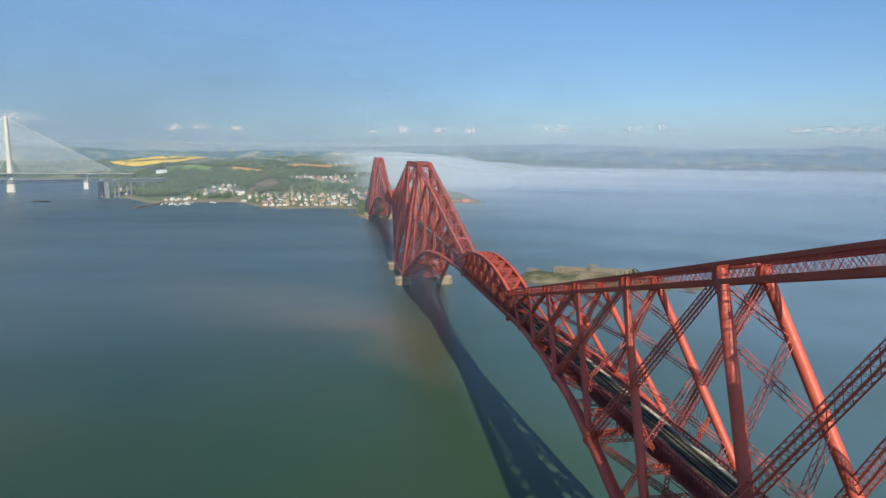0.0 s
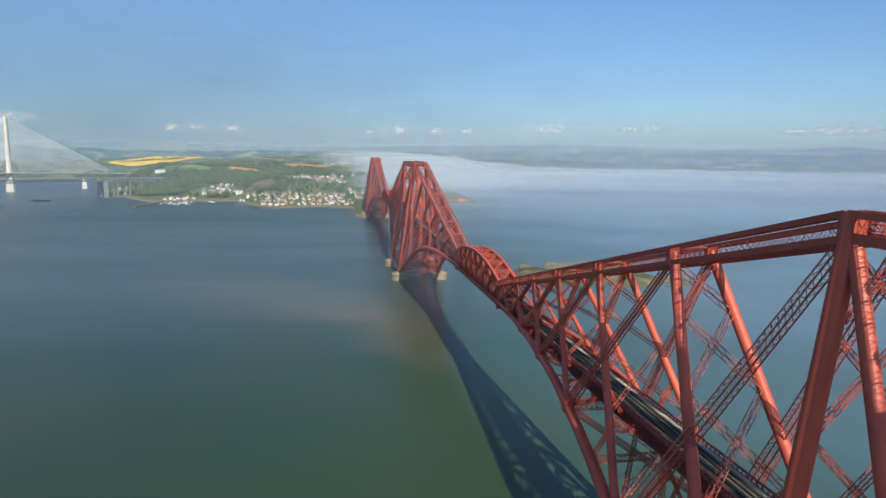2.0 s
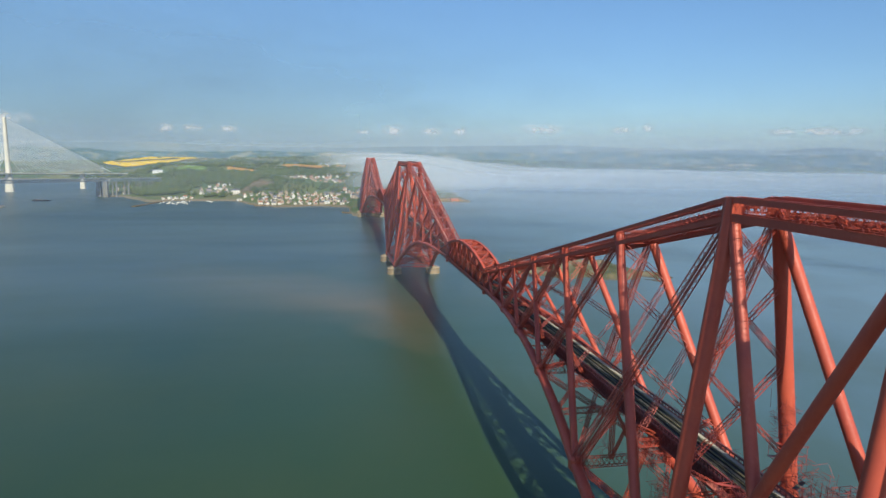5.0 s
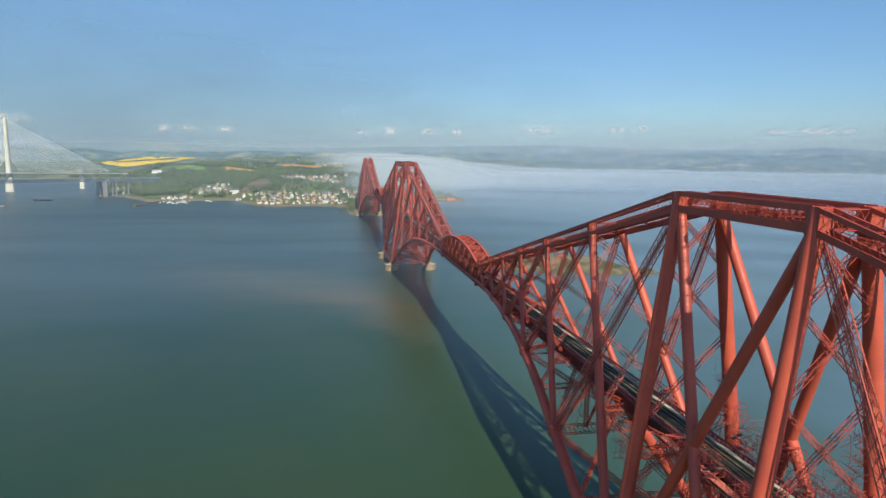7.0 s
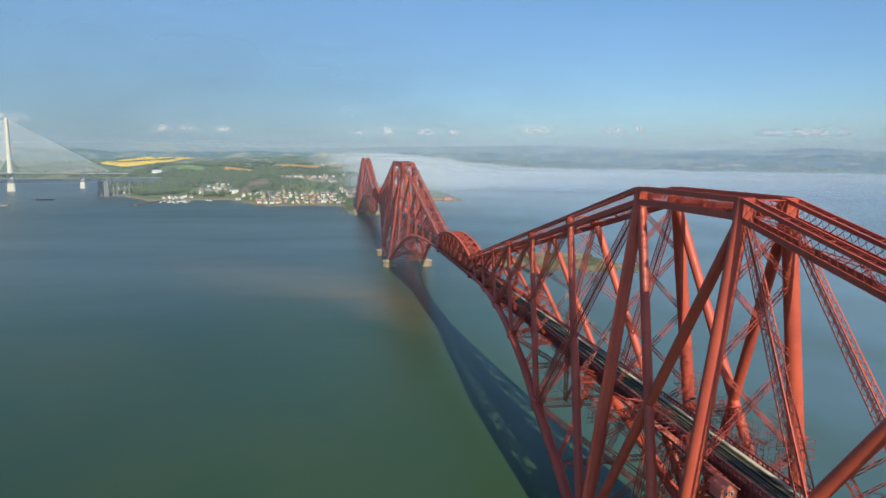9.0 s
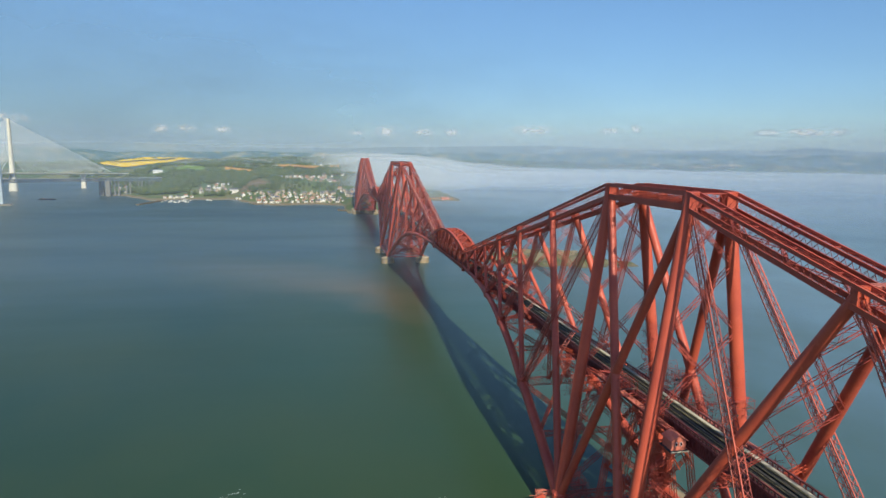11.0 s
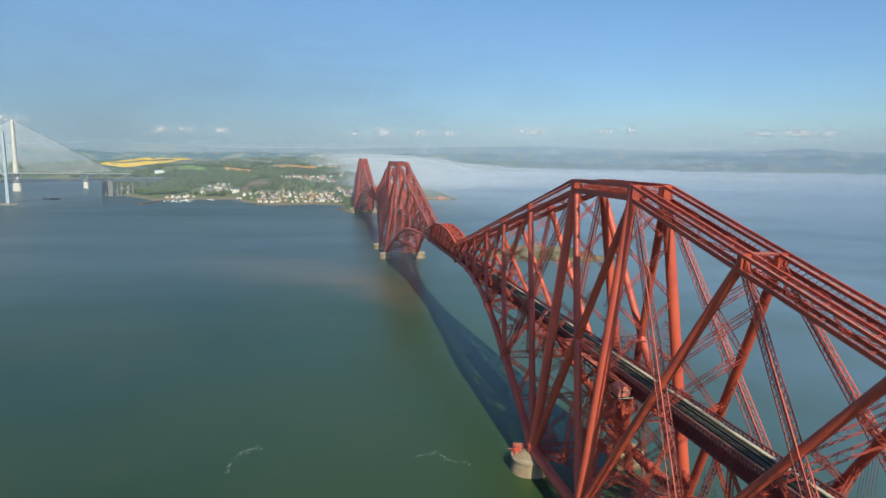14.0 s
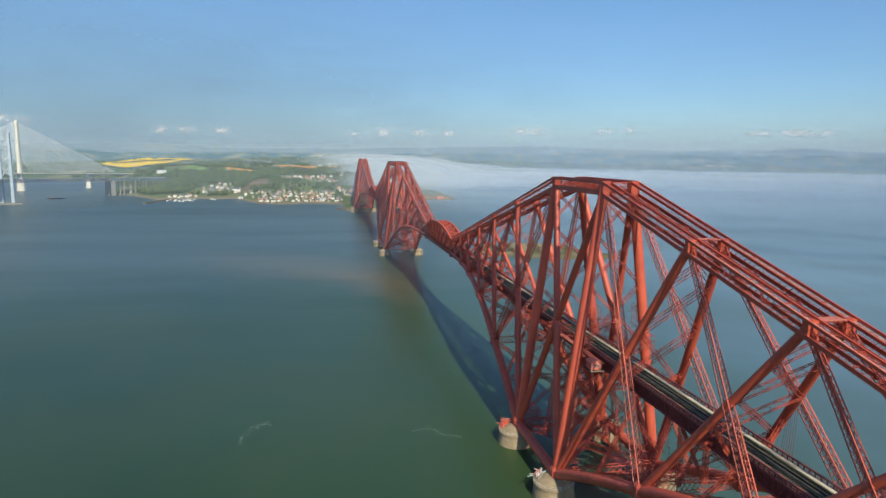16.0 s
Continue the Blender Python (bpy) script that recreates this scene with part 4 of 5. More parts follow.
# streets and yards where no tree stands: x, y, radius
YARDS = [(-1000, 3950, 330), (-760, 4250, 260), (-120, 2880, 190), (-980, 3620, 150), (-335, 1985, 62), (-370, 1690, 62), (-304, 1575, 40), (-552, 1885, 30), (-135, 1440, 110), (-30, 1400, 80), (-140, 1730, 60), (-90, 1680, 50), (-612, 1780, 34), (-562, 1772, 18), (-250, 1675, 40), (-430, 1500, 60), (-225, 1545, 26), (-100, 1548, 40), (-440, 1585, 30), (-309, 1640, 20), (-252, 1735, 36), (-240, 1618, 34), (-466, 1952, 42), (-1020, 3350, 140), (-985, 3110, 150)]


def wooded(rng, n, x0, x1, y0, y1, thin, big=1.0):
    out = []
    while len(out) < n:
        x, y = rng.uniform(x0, x1), rng.uniform(y0, y1)
        if y < shore(x) + 45 or land_h(x, y) < 5:
            if rng.random() < 0.995:
                n -= 0.02
                continue
        if any(math.hypot(x - a, y - b) < r for a, b, r in YARDS):
            n -= 0.05
            continue
        if noise.noise(Vector((x * 0.009, y * 0.009, 3))) < thin:
            n -= 0.02
            continue
        s = rng.uniform(0.7, 1.25) * big
        out.append((x, y, 4.6 * s, 10.5 * s))
    return out


rng = random.Random(7)
wood("hill_wood", "dense green mixed wood covering the headland hill", wooded(rng, 2600, -600, -190, 1560, 2120, -0.22))
wood("shore_wood", "green trees scattered between the town's houses", wooded(rng, 620, -300, 120, 1400, 1960, 0.02, 0.8))
wood("far_wood", "dark tree belts between the far fields", wooded(rng, 1100, -1500, 300, 2120, 3600, 0.22, 1.6))
wood("west_wood", "green trees along the shore under the road bridge", wooded(rng, 420, -760, -560, 1720, 2300, -0.1))
wood("bridge_end_wood", "green trees round the piers at the road bridge end", wooded(rng, 170, -625, -480, 1712, 1772, -0.9, 1.25))
wood("far_wood", "hedgerows and small woods across the hazy farmland", wooded(rng, 1700, -1500, 300, 2250, 4450, 0.10, 1.3))
wood("east_wood", "dark woods along the hazy far shore", wooded(rng, 1100, 900, 3200, 3250, 4350, 0.05, 1.6))

# ---- houses ----
STONE_WALL = plain("harled_wall", (0.76, 0.72, 0.64), 0.85, (0.56, 0.50, 0.42), 0.2)
SAND_WALL = plain("sandstone_wall", (0.45, 0.36, 0.26), 0.9, (0.33, 0.26, 0.19), 0.3)
SLATE = plain("slate_roof", (0.12, 0.12, 0.13), 0.7, (0.08, 0.08, 0.09), 0.4)
PANTILE = plain("clay_tile_roof", (0.36, 0.15, 0.08), 0.8, (0.26, 0.11, 0.07), 0.4)
GREY_ROOF = plain("pale_sheet_roof", (0.5, 0.5, 0.5), 0.6, (0.36, 0.37, 0.38), 0.2)


def house(w, d, h, rise, wall, roof, label, chimneys=1, floors=2):
    """A gabled house; the ridge runs along w."""
    owner = thing("house", (0, 0, 0), label, "house", "houses of the town")
    g = Build()
    x, y = w / 2, d / 2
    g.face([(-x, -y, -3), (x, -y, -3), (x, -y, h), (-x, -y, h)])
    g.face([(x, y, -3), (-x, y, -3), (-x, y, h), (x, y, h)])
    g.face([(x, -y, -3), (x, y, -3), (x, y, h), (x, 0, h + rise), (x, -y, h)])
    g.face([(-x, y, -3), (-x, -y, -3), (-x, -y, h), (-x, 0, h + rise), (-x, y, h)])
    g.part("wall", wall, owner)
    g = Build()
    e = 0.4
    for s in (-1, 1):
        lo, hi = Vector((0, s * (y + e), h - e * rise / y)), Vector((0, 0, h + rise + 0.05))
        t = Vector((0, 0, 0.25))
        ax, bx = Vector((-x - e, 0, 0)), Vector((x + e, 0, 0))
        g.face([lo + ax + t, lo + bx + t, hi + bx + t, hi + ax + t])
        g.face([lo + ax, hi + ax, hi + bx, lo + bx])
        g.face([lo + ax, lo + bx, lo + bx + t, lo + ax + t])
        for q in (ax, bx):
            g.face([lo + q, lo + q + t, hi + q + t, hi + q])
    g.part("roof", roof, owner)
    for c in range(chimneys):
        g = Build()
        cx = (x - 0.8) * (1 if c == 0 else -1)
        g.box((cx - 0.5, -0.45, h + rise - 1.2), (cx + 0.5, 0.45, h + rise + 1.5))
        g.box((cx - 0.6, -0.55, h + rise + 1.5), (cx + 0.6, 0.55, h + rise + 1.7))
        g.part("chimney", wall, owner)
    n = max(2, round(w / 3.2))
    for f in range(floors):
        for k in range(n):
            wx = -x + w * (k + 0.5) / n
            z = 1.0 + f * 2.7
            door = f == 0 and k == n // 2
            g = Build()
            z0, z1 = (0.0, 2.1) if door else (z, z + 1.3)
            g.box((wx - 0.5, -y - 0.05, z0), (wx + 0.5, -y + 0.05, z1))
            g.part("door" if door else "window", GLASS_DARK, owner)
    return owner


PROTOS = [
    house(11, 7.5, 5.4, 3.0, STONE_WALL, SLATE, "white harled two-storey house with a slate roof", 2),
    house(9, 7, 3.2, 2.8, STONE_WALL, PANTILE, "white cottage with an orange tiled roof", 1, 1),
    house(13, 8, 5.8, 3.2, SAND_WALL, SLATE, "sandstone house with a dark slate roof and chimneys", 2),
    house(10, 8, 5.4, 2.4, STONE_WALL, PANTILE, "cream house with a red tiled roof", 1),
    house(15, 9, 6.0, 2.2, STONE_WALL, GREY_ROOF, "large pale building with a grey sheet roof", 0),
    house(8, 6.5, 5.0, 2.6, SAND_WALL, PANTILE, "small brown house with a red tiled roof", 1),
]
# streets: centre x, y, spread along, spread across, turn, how many
STREETS = [
    (-135, 1425, 95, 16, 0.1, 30), (-60, 1455, 70, 26, 0.05, 26), (-90, 1500, 60, 18, 0.1, 12), (-205, 1500, 50, 36, 0.3, 18), (-20, 1420, 42, 26, -0.2, 14),
    (-140, 1745, 70, 26, 0.15, 26), (-75, 1680, 45, 24, 0.1, 14), (-372, 1690, 36, 40, 0.2, 26), (-342, 1750, 25, 16, 0.0, 8), (-262, 1552, 30, 14, 0.2, 13), (-190, 1540, 36, 14, 0.05, 13), (-100, 1548, 70, 12, 0.05, 16), (-440, 1588, 34, 10, 0.6, 9), (-540, 1748, 8, 6, 0.2, 3),
    (-612, 1790, 20, 30, 0.3, 5), (-562, 1777, 8, 6, 0.0, 2), (-20, 1830, 60, 30, 0.0, 10), (2330, 3600, 130, 30, -0.5, 26), (1930, 3830, 200, 30, -0.4, 22), (-330, 3200, 260, 120, 0.0, 22), (-60, 3200, 150, 60, 0.0, 14), (-900, 2650, 120, 60, 0.2, 16), (-700, 3250, 160, 60, 0.1, 16), (-250, 3900, 260, 60, 0.0, 18), (150, 3300, 120, 50, 0.1, 10), (-560, 4100, 200, 90, 0.0, 16), (-1000, 4300, 250, 120, 0.0, 14),
]
rng = random.Random(21)
taken = []
used = set()
for cx, cy, sx, sy, turn, count in STREETS:
    made = tries = 0
    while made < count and tries < 400:
        tries += 1
        u, w = rng.uniform(-sx, sx), rng.uniform(-sy, sy)
        x, y = cx + u * math.cos(turn) - w * math.sin(turn), cy + u * math.sin(turn) + w * math.cos(turn)
        z = land_h(x, y)
        if z < 2.2 or any(abs(x - a) < 12 and abs(y - b) < 11 for a, b in taken):
            continue
        taken.append((x, y))
        k = rng.choice((0, 5, 1, 2, 2, 2, 3, 5, 0, 4))
        at = pose(x, y, z, 0, 0, math.degrees(turn) + rng.choice((0, 0, 90, 90, 45)) + rng.uniform(-25, 25)) @ Matrix.Scale(rng.uniform(0.58, 1.0), 4)
        if k not in used:
            used.add(k)
            PROTOS[k].matrix_basis = at
        else:
            copy_thing(PROTOS[k], at)
        made += 1
hotel = house(22, 11, 9.0, 3.6, STONE_WALL, SLATE, "large white three-storey hotel above the shore", 2, 3)
hotel.matrix_basis = pose(-309, 1636, land_h(-309, 1636), 0, 0, 8)
block = house(26, 10, 5.5, 1.6, WHITE_PAINT, GREY_ROOF, "long white modern building among trees on the hill", 0, 3)
block.matrix_basis = pose(-552, 1890, land_h(-552, 1890), 0, 0, 12)
for k, p in enumerate(PROTOS):
    if k not in used:
        p.matrix_basis = pose(-60 + 14 * k, 1440, land_h(-60 + 14 * k, 1440))

ORANGE_WALL = plain("orange_cladding", (0.62, 0.20, 0.08), 0.7, (0.50, 0.16, 0.08), 0.2)
terminal = house(20, 9, 5.0, 2.2, ORANGE_WALL, PANTILE, "low orange clad terminal building on the misty spit", 0, 1)
terminal.matrix_basis = pose(233, 1522, land_h(233, 1522), 0, 0, 6)
patch("bare_field", ((150, 1530), (262, 1512), (262, 1580), (150, 1600)), OCHRE, 0.8, "ochre ground round the terminal on the spit", "field", 6)

# ---- jetty, moored boats ----
g = Build()
for a, b, w in (((-486, 1388), (-462, 1535), 8), ((-240, 1398), (-140, 1428), 6), ((-52, 1222), (-15, 1190), 6)):
    d = (Vector(b) - Vector(a)).normalized()
    p = Vector((-d.y, d.x)) * w / 2
    a, b = Vector(a), Vector(b)
    lo, hi = [[(*q, z) for q in (a - p, b - p, b + p, a + p)] for z in (-3, 3.0)]
    g.rings([lo, hi], False)
jetty = g.part("jetty", QUARRY)
tagged(jetty, "long low stone jetty running out from the shore", "jetty", kind="structure")


def boat():
    owner = thing("boat", (0, 0, WATER), "small white moored boat with a low cabin", "boat", "moored boats")
    g = Build()
    rings = []
    for s, k in ((-4, 0.75), (-2, 1.0), (1, 1.0), (3, 0.6), (4.4, 0.05)):
        rings.append([(-1.5 * k, s, 1.0), (-1.1 * k, s, -0.2), (1.1 * k, s, -0.2), (1.5 * k, s, 1.0)])
    g.rings(rings, False)
    g.part("hull", WHITE_PAINT, owner)
    g = Build()
    g.box((-0.9, -1.8, 1.0), (0.9, 1.0, 2.1))
    g.part("cabin", STONE_WALL, owner)
    return owner


first_boat = boat()
first_boat.location = (-455, 1480, WATER)
rng = random.Random(5)
for k in range(26):
    x, y = rng.choice(((-440, 1525), (-400, 1535), (-430, 1510), (-340, 1545), (-410, 1490)))
    copy_thing(first_boat, pose(x + rng.uniform(-28, 28), y + rng.uniform(-40, 14), WATER, 0, 0, rng.uniform(0, 360)))



def barge():
    """A long low work barge with a wheelhouse aft."""
    owner = thing("barge", (-738, 1578, WATER), "long low dark work barge lying off the shore", "barge")
    owner.rotation_euler = (0, 0, radians(82))
    g = Build()
    g.rings([[(-4.5 * k, s, 2.2), (-3.6 * k, s, -0.6), (3.6 * k, s, -0.6), (4.5 * k, s, 2.2)] for s, k in ((-20, 0.8), (-16, 1.0), (14, 1.0), (19, 0.7), (21, 0.3))], False)
    g.part("hull", DECK, owner)
    g = Build()
    g.box((-1.8, 13.0, 2.2), (1.8, 15.5, 4.2))
    g.part("wheelhouse", GREY_BOARDS, owner)
    g = Build()
    g.box((-3.2, -15, 2.2), (3.2, 10, 2.9))
    g.part("hatch", PINK_BOARDS, owner)
    return owner


barge()

# ---- road bridges up the estuary ----
CONCRETE = plain("pale_concrete", (0.62, 0.57, 0.47), 0.8, (0.50, 0.46, 0.38), 0.05)
GREY_STEEL = plain("grey_bridge_paint", (0.40, 0.45, 0.48), 0.5, (0.32, 0.36, 0.39), 0.1)
# Darker copy of the grey: the truss's shade is put into the colour.
SHADED_STEEL = plain("shaded_truss_paint", (0.12, 0.15, 0.19), 0.6, (0.09, 0.115, 0.15), 0.1)
CABLE = plain("white_cable", (0.78, 0.80, 0.80), 0.5, (0.7, 0.7, 0.7), 0.1)
# Dark grey, with the shade on the big pier put into the colour.
PIER_GREY = plain("dark_concrete", (0.19, 0.175, 0.15), 0.85, (0.13, 0.125, 0.11), 0.1)
ROAD = plain("road_deck", (0.30, 0.30, 0.29), 0.8, (0.24, 0.24, 0.23), 0.1)


def suspension_bridge():
    T, P, E = Vector((-769, 1393, 56)), Vector((-648, 1721, 47.5)), Vector((-515, 1768, 48))
    back = T + (T - P) * 2.0 + Vector((0, 0, 4))
    owner = thing("suspension_bridge", (0, 0, 0), "grey steel road suspension bridge on slender piers", "bridge")
    for a, b, nm in ((back, T, "deck"), (T, P, "deck"), (P, E, "deck")):
        d = (b - a).normalized()
        side = Vector((d.y, -d.x, 0)).normalized() * 11
        g = Build()
        g.bar(a, b, 25, 0.8)
        for s in (-1, 1):
            for z in (-0.6, -7.0):
                g.bar(a + side * s + Vector((0, 0, z)), b + side * s + Vector((0, 0, z)), 0.9, 1.1)
            n = round((b - a).length / 4.5)
            for k in range(n):
                p, q = a.lerp(b, k / n) + side * s, a.lerp(b, (k + 1) / n) + side * s
                g.bar(p + Vector((0, 0, -0.6)), q + Vector((0, 0, -7)), 0.5, 0.5)
                g.bar(p + Vector((0, 0, -7)), p + Vector((0, 0, -0.6)), 0.45, 0.45)
        deck_part = g.part(nm, SHADED_STEEL, owner)
        g = Build()
        g.bar(a + Vector((0, 0, 0.55)), b + Vector((0, 0, 0.55)), 21, 0.12)
        g.part("road_surface", ROAD, deck_part)
    d = (P - T).normalized()
    side = Vector((d.y, -d.x, 0)).normalized() * 14
    for s in (-1, 1):
        g = Build()
        g.rings([[T + side * s * k + Vector((i * w, j * w * 1.3, z - 56)) for i, j in ((-1, -1), (1, -1), (1, 1), (-1, 1))] for z, w, k in ((4, 3.4, 1.0), (56, 2.9, 0.97), (158, 2.2, 0.9))], False)
        g.part("tower_leg", GREY_STEEL, owner)
        g = Build()
        top = T + side * s * 0.9 + Vector((0, 0, 101))
        g.tube(top, P + side * s + Vector((0, 0, 2)), 0.3, n=8)
        pts = [top.lerp(back + side * s + Vector((0, 0, 40)), f) - Vector((0, 0, 120 * f * (1 - f))) for f in (0, 0.25, 0.5, 0.75, 1)]
        for p, q in zip(pts[:-1], pts[1:]):
            g.tube(p, q, 0.45, n=8)
        cable = g.part("main_cable", GREY_STEEL, owner)
        g = Build()
        for k in range(1, 26):
            a = top.lerp(P + side * s + Vector((0, 0, 2)), k / 26)
            b = T.lerp(P, k / 26) + side * s
            if a.z - b.z > 1:
                g.bar(a, b, 0.14)
        g.part("hanger_ropes", GREY_STEEL, cable)
    levels = (60, 85, 110, 133, 153)
    for a, b in zip(levels[:-1], levels[1:]):
        for s in (-1, 1):
            g = Build()
            g.bar(T + side * s * 0.94 + Vector((0, 0, a - 56)), T - side * s * 0.92 + Vector((0, 0, b - 56)), 1.6, 1.6)
            g.part("tower_brace", GREY_STEEL, owner)
    g = Build()
    g.rings([[T + Vector((x * k * 30, y * k * 12, z - 56)) for x, y in ((-1, -0.6), (-0.6, -1), (0.6, -1), (1, -0.6), (1, 0.6), (0.6, 1), (-0.6, 1), (-1, 0.6))] for z, k in ((-5, 1.15), (3.2, 1.0), (4.4, 0.9))], False)
    g.part("tower_base", PIER_GREY, owner)
    n = 5
    for k in range(n):
        p = P.lerp(E, k / n)
        for s in (-1, 1):
            o = Vector((0.78, -0.6, 0)) * s * (13 if k == 0 else 8)
            g = Build()
            w = 5.6 if k == 0 else 1.6
            g.rings([[p + o + Vector((i * w * f, j * w * f, z - p.z)) for i, j in ((-1, -1), (1, -1), (1, 1), (-1, 1))] for z, f in ((-4, 1.1), (p.z - 7, 0.9))], False)
            g.part("pier", PIER_GREY, owner)
    return owner


suspension_bridge()


def cable_stayed_bridge():
    T, P = Vector((-962, 1950, 53)), Vector((-827, 2121, 51))
    d = (P - T) / (P - T).length
    owner = thing("cable_stayed_bridge", (0, 0, 0), "pale cable-stayed road bridge with white fans of stays", "bridge")
    a, b = T - d * 700 + Vector((0, 0, 6)), T + d * 620 - Vector((0, 0, 8))
    for p, q in ((a, T), (T, b)):
        g = Build()
        g.bar(p, q, 36, 1.2)
        g.bar(p - Vector((0, 0, 2.4)), q - Vector((0, 0, 2.4)), 20, 3.6)
        g.part("deck", CONCRETE, owner)
    g = Build()
    ring = lambda z, w, l: [T + Vector((i * w, j * l, z - 53)) for i, j in ((-1, -0.6), (-0.6, -1), (0.6, -1), (1, -0.6), (1, 0.6), (0.6, 1), (-0.6, 1), (-1, 0.6))]
    g.rings([ring(44, 6.6, 7.2), ring(53, 6.2, 7.0), ring(130, 4.6, 5.8), ring(205, 3.6, 4.6), ring(208, 2.8, 3.8)], False)
    g.part("tower", CONCRETE, owner, "tall cream concrete tower")
    g = Build()
    g.rings([ring(-4, 11.5, 10), ring(2, 11, 9.5), ring(44, 7.6, 7.8)], False)
    g.part("tower_base", CONCRETE, owner)
    for s in (-1, 1):
        for k in range(26):
            f = (k + 1) / 26
            g = Build()
            g.tube(T + Vector((0, 0, 50 + 102 * f)), T + d * s * (24 + 290 * f) + Vector((0, 0, 1)), 0.62, n=5)
            g.part("stay_cable", CABLE, owner)
    for k in (1, 2):
        p = T + (P - T) * k * (1.0 if k == 1 else 1.45)
        g = Build()
        g.rings([[p + Vector((i * w, j * w, z - p.z)) for i, j in ((-1, -1), (1, -1), (1, 1), (-1, 1))] for z, w in ((-4, 7), (p.z - 6, 5))], False)
        g.part("pier", CONCRETE, owner)
    return owner


cable_stayed_bridge()

# ---- distance: hills round the horizon, haze, mist and small clouds ----


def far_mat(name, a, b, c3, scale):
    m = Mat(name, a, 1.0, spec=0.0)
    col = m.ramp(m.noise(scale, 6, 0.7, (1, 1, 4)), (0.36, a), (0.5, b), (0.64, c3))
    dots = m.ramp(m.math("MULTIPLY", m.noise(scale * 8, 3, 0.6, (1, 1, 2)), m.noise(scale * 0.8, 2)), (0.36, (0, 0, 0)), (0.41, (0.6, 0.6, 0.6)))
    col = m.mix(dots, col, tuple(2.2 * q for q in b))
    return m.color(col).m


# Belts for the horizon; the haze of distance is put into their colours.
FAR_A = far_mat("hazed_far_hills", (0.135, 0.178, 0.215), (0.15, 0.19, 0.22), (0.175, 0.205, 0.22), 0.003)
FAR_B = far_mat("hazed_far_farmland", (0.052, 0.092, 0.112), (0.075, 0.12, 0.13), (0.24, 0.225, 0.17), 0.009)
FAR_C = far_mat("mist_coloured_belt", (0.30, 0.37, 0.45), (0.31, 0.38, 0.45), (0.33, 0.385, 0.45), 0.002)
EYE0 = (-91.0, -140.0)


def ridge(name, radius, low, profile, material, label):
    """A belt of hills round the place; profile gives the crest's height by bearing in degrees."""
    v, q = [], []
    n = 720
    for k in range(n):
        a = 360 * k / n
        c = profile(a if a < 180 else a - 360)
        for z, r in ((low, radius - 60), (lerp(low, c, 0.7), radius - 25), (c, radius)):
            v.append((EYE0[0] + r * math.sin(radians(a)), EYE0[1] + r * math.cos(radians(a)), z))
    for k in range(n):
        i, j = 3 * k, 3 * ((k + 1) % n)
        q += [(i, i + 1, j + 1, j), (i + 1, i + 2, j + 2, j + 1)]
    me = bpy.data.meshes.new(name)
    me.from_pydata(v, [], q)
    me.polygons.foreach_set("use_smooth", [True] * len(q))
    me.materials.append(material)
    return tagged(new(name, me), label, "hills", kind="structure")


def bumps(a, seed, f):
    return noise.fractal(Vector((a * f, seed, 0.5)), 1.0, 2.0, 5)


def bell(a, c, w):
    return math.exp(-((a - c) / w) ** 2)


ridge("backdrop_far", 4860, -2, lambda a: 158 + 10 * bumps(a, 3, 0.11) + 14 * bell(a, -16, 6) + 28 * bell(a, 18, 9) + 24 * bell(a, 40, 2.2) + 10 * bell(a, 37, 5), FAR_A, "far hills along the horizon, coloured pale blue for haze")
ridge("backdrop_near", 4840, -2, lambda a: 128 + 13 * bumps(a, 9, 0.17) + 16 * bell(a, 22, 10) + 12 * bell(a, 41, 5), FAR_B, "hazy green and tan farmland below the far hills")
ridge("backdrop_mist", 4822, -2, lambda a: 24 + 3 * bumps(a, 5, 0.05), FAR_C, "solid belt in the pale colour of distant sea mist")


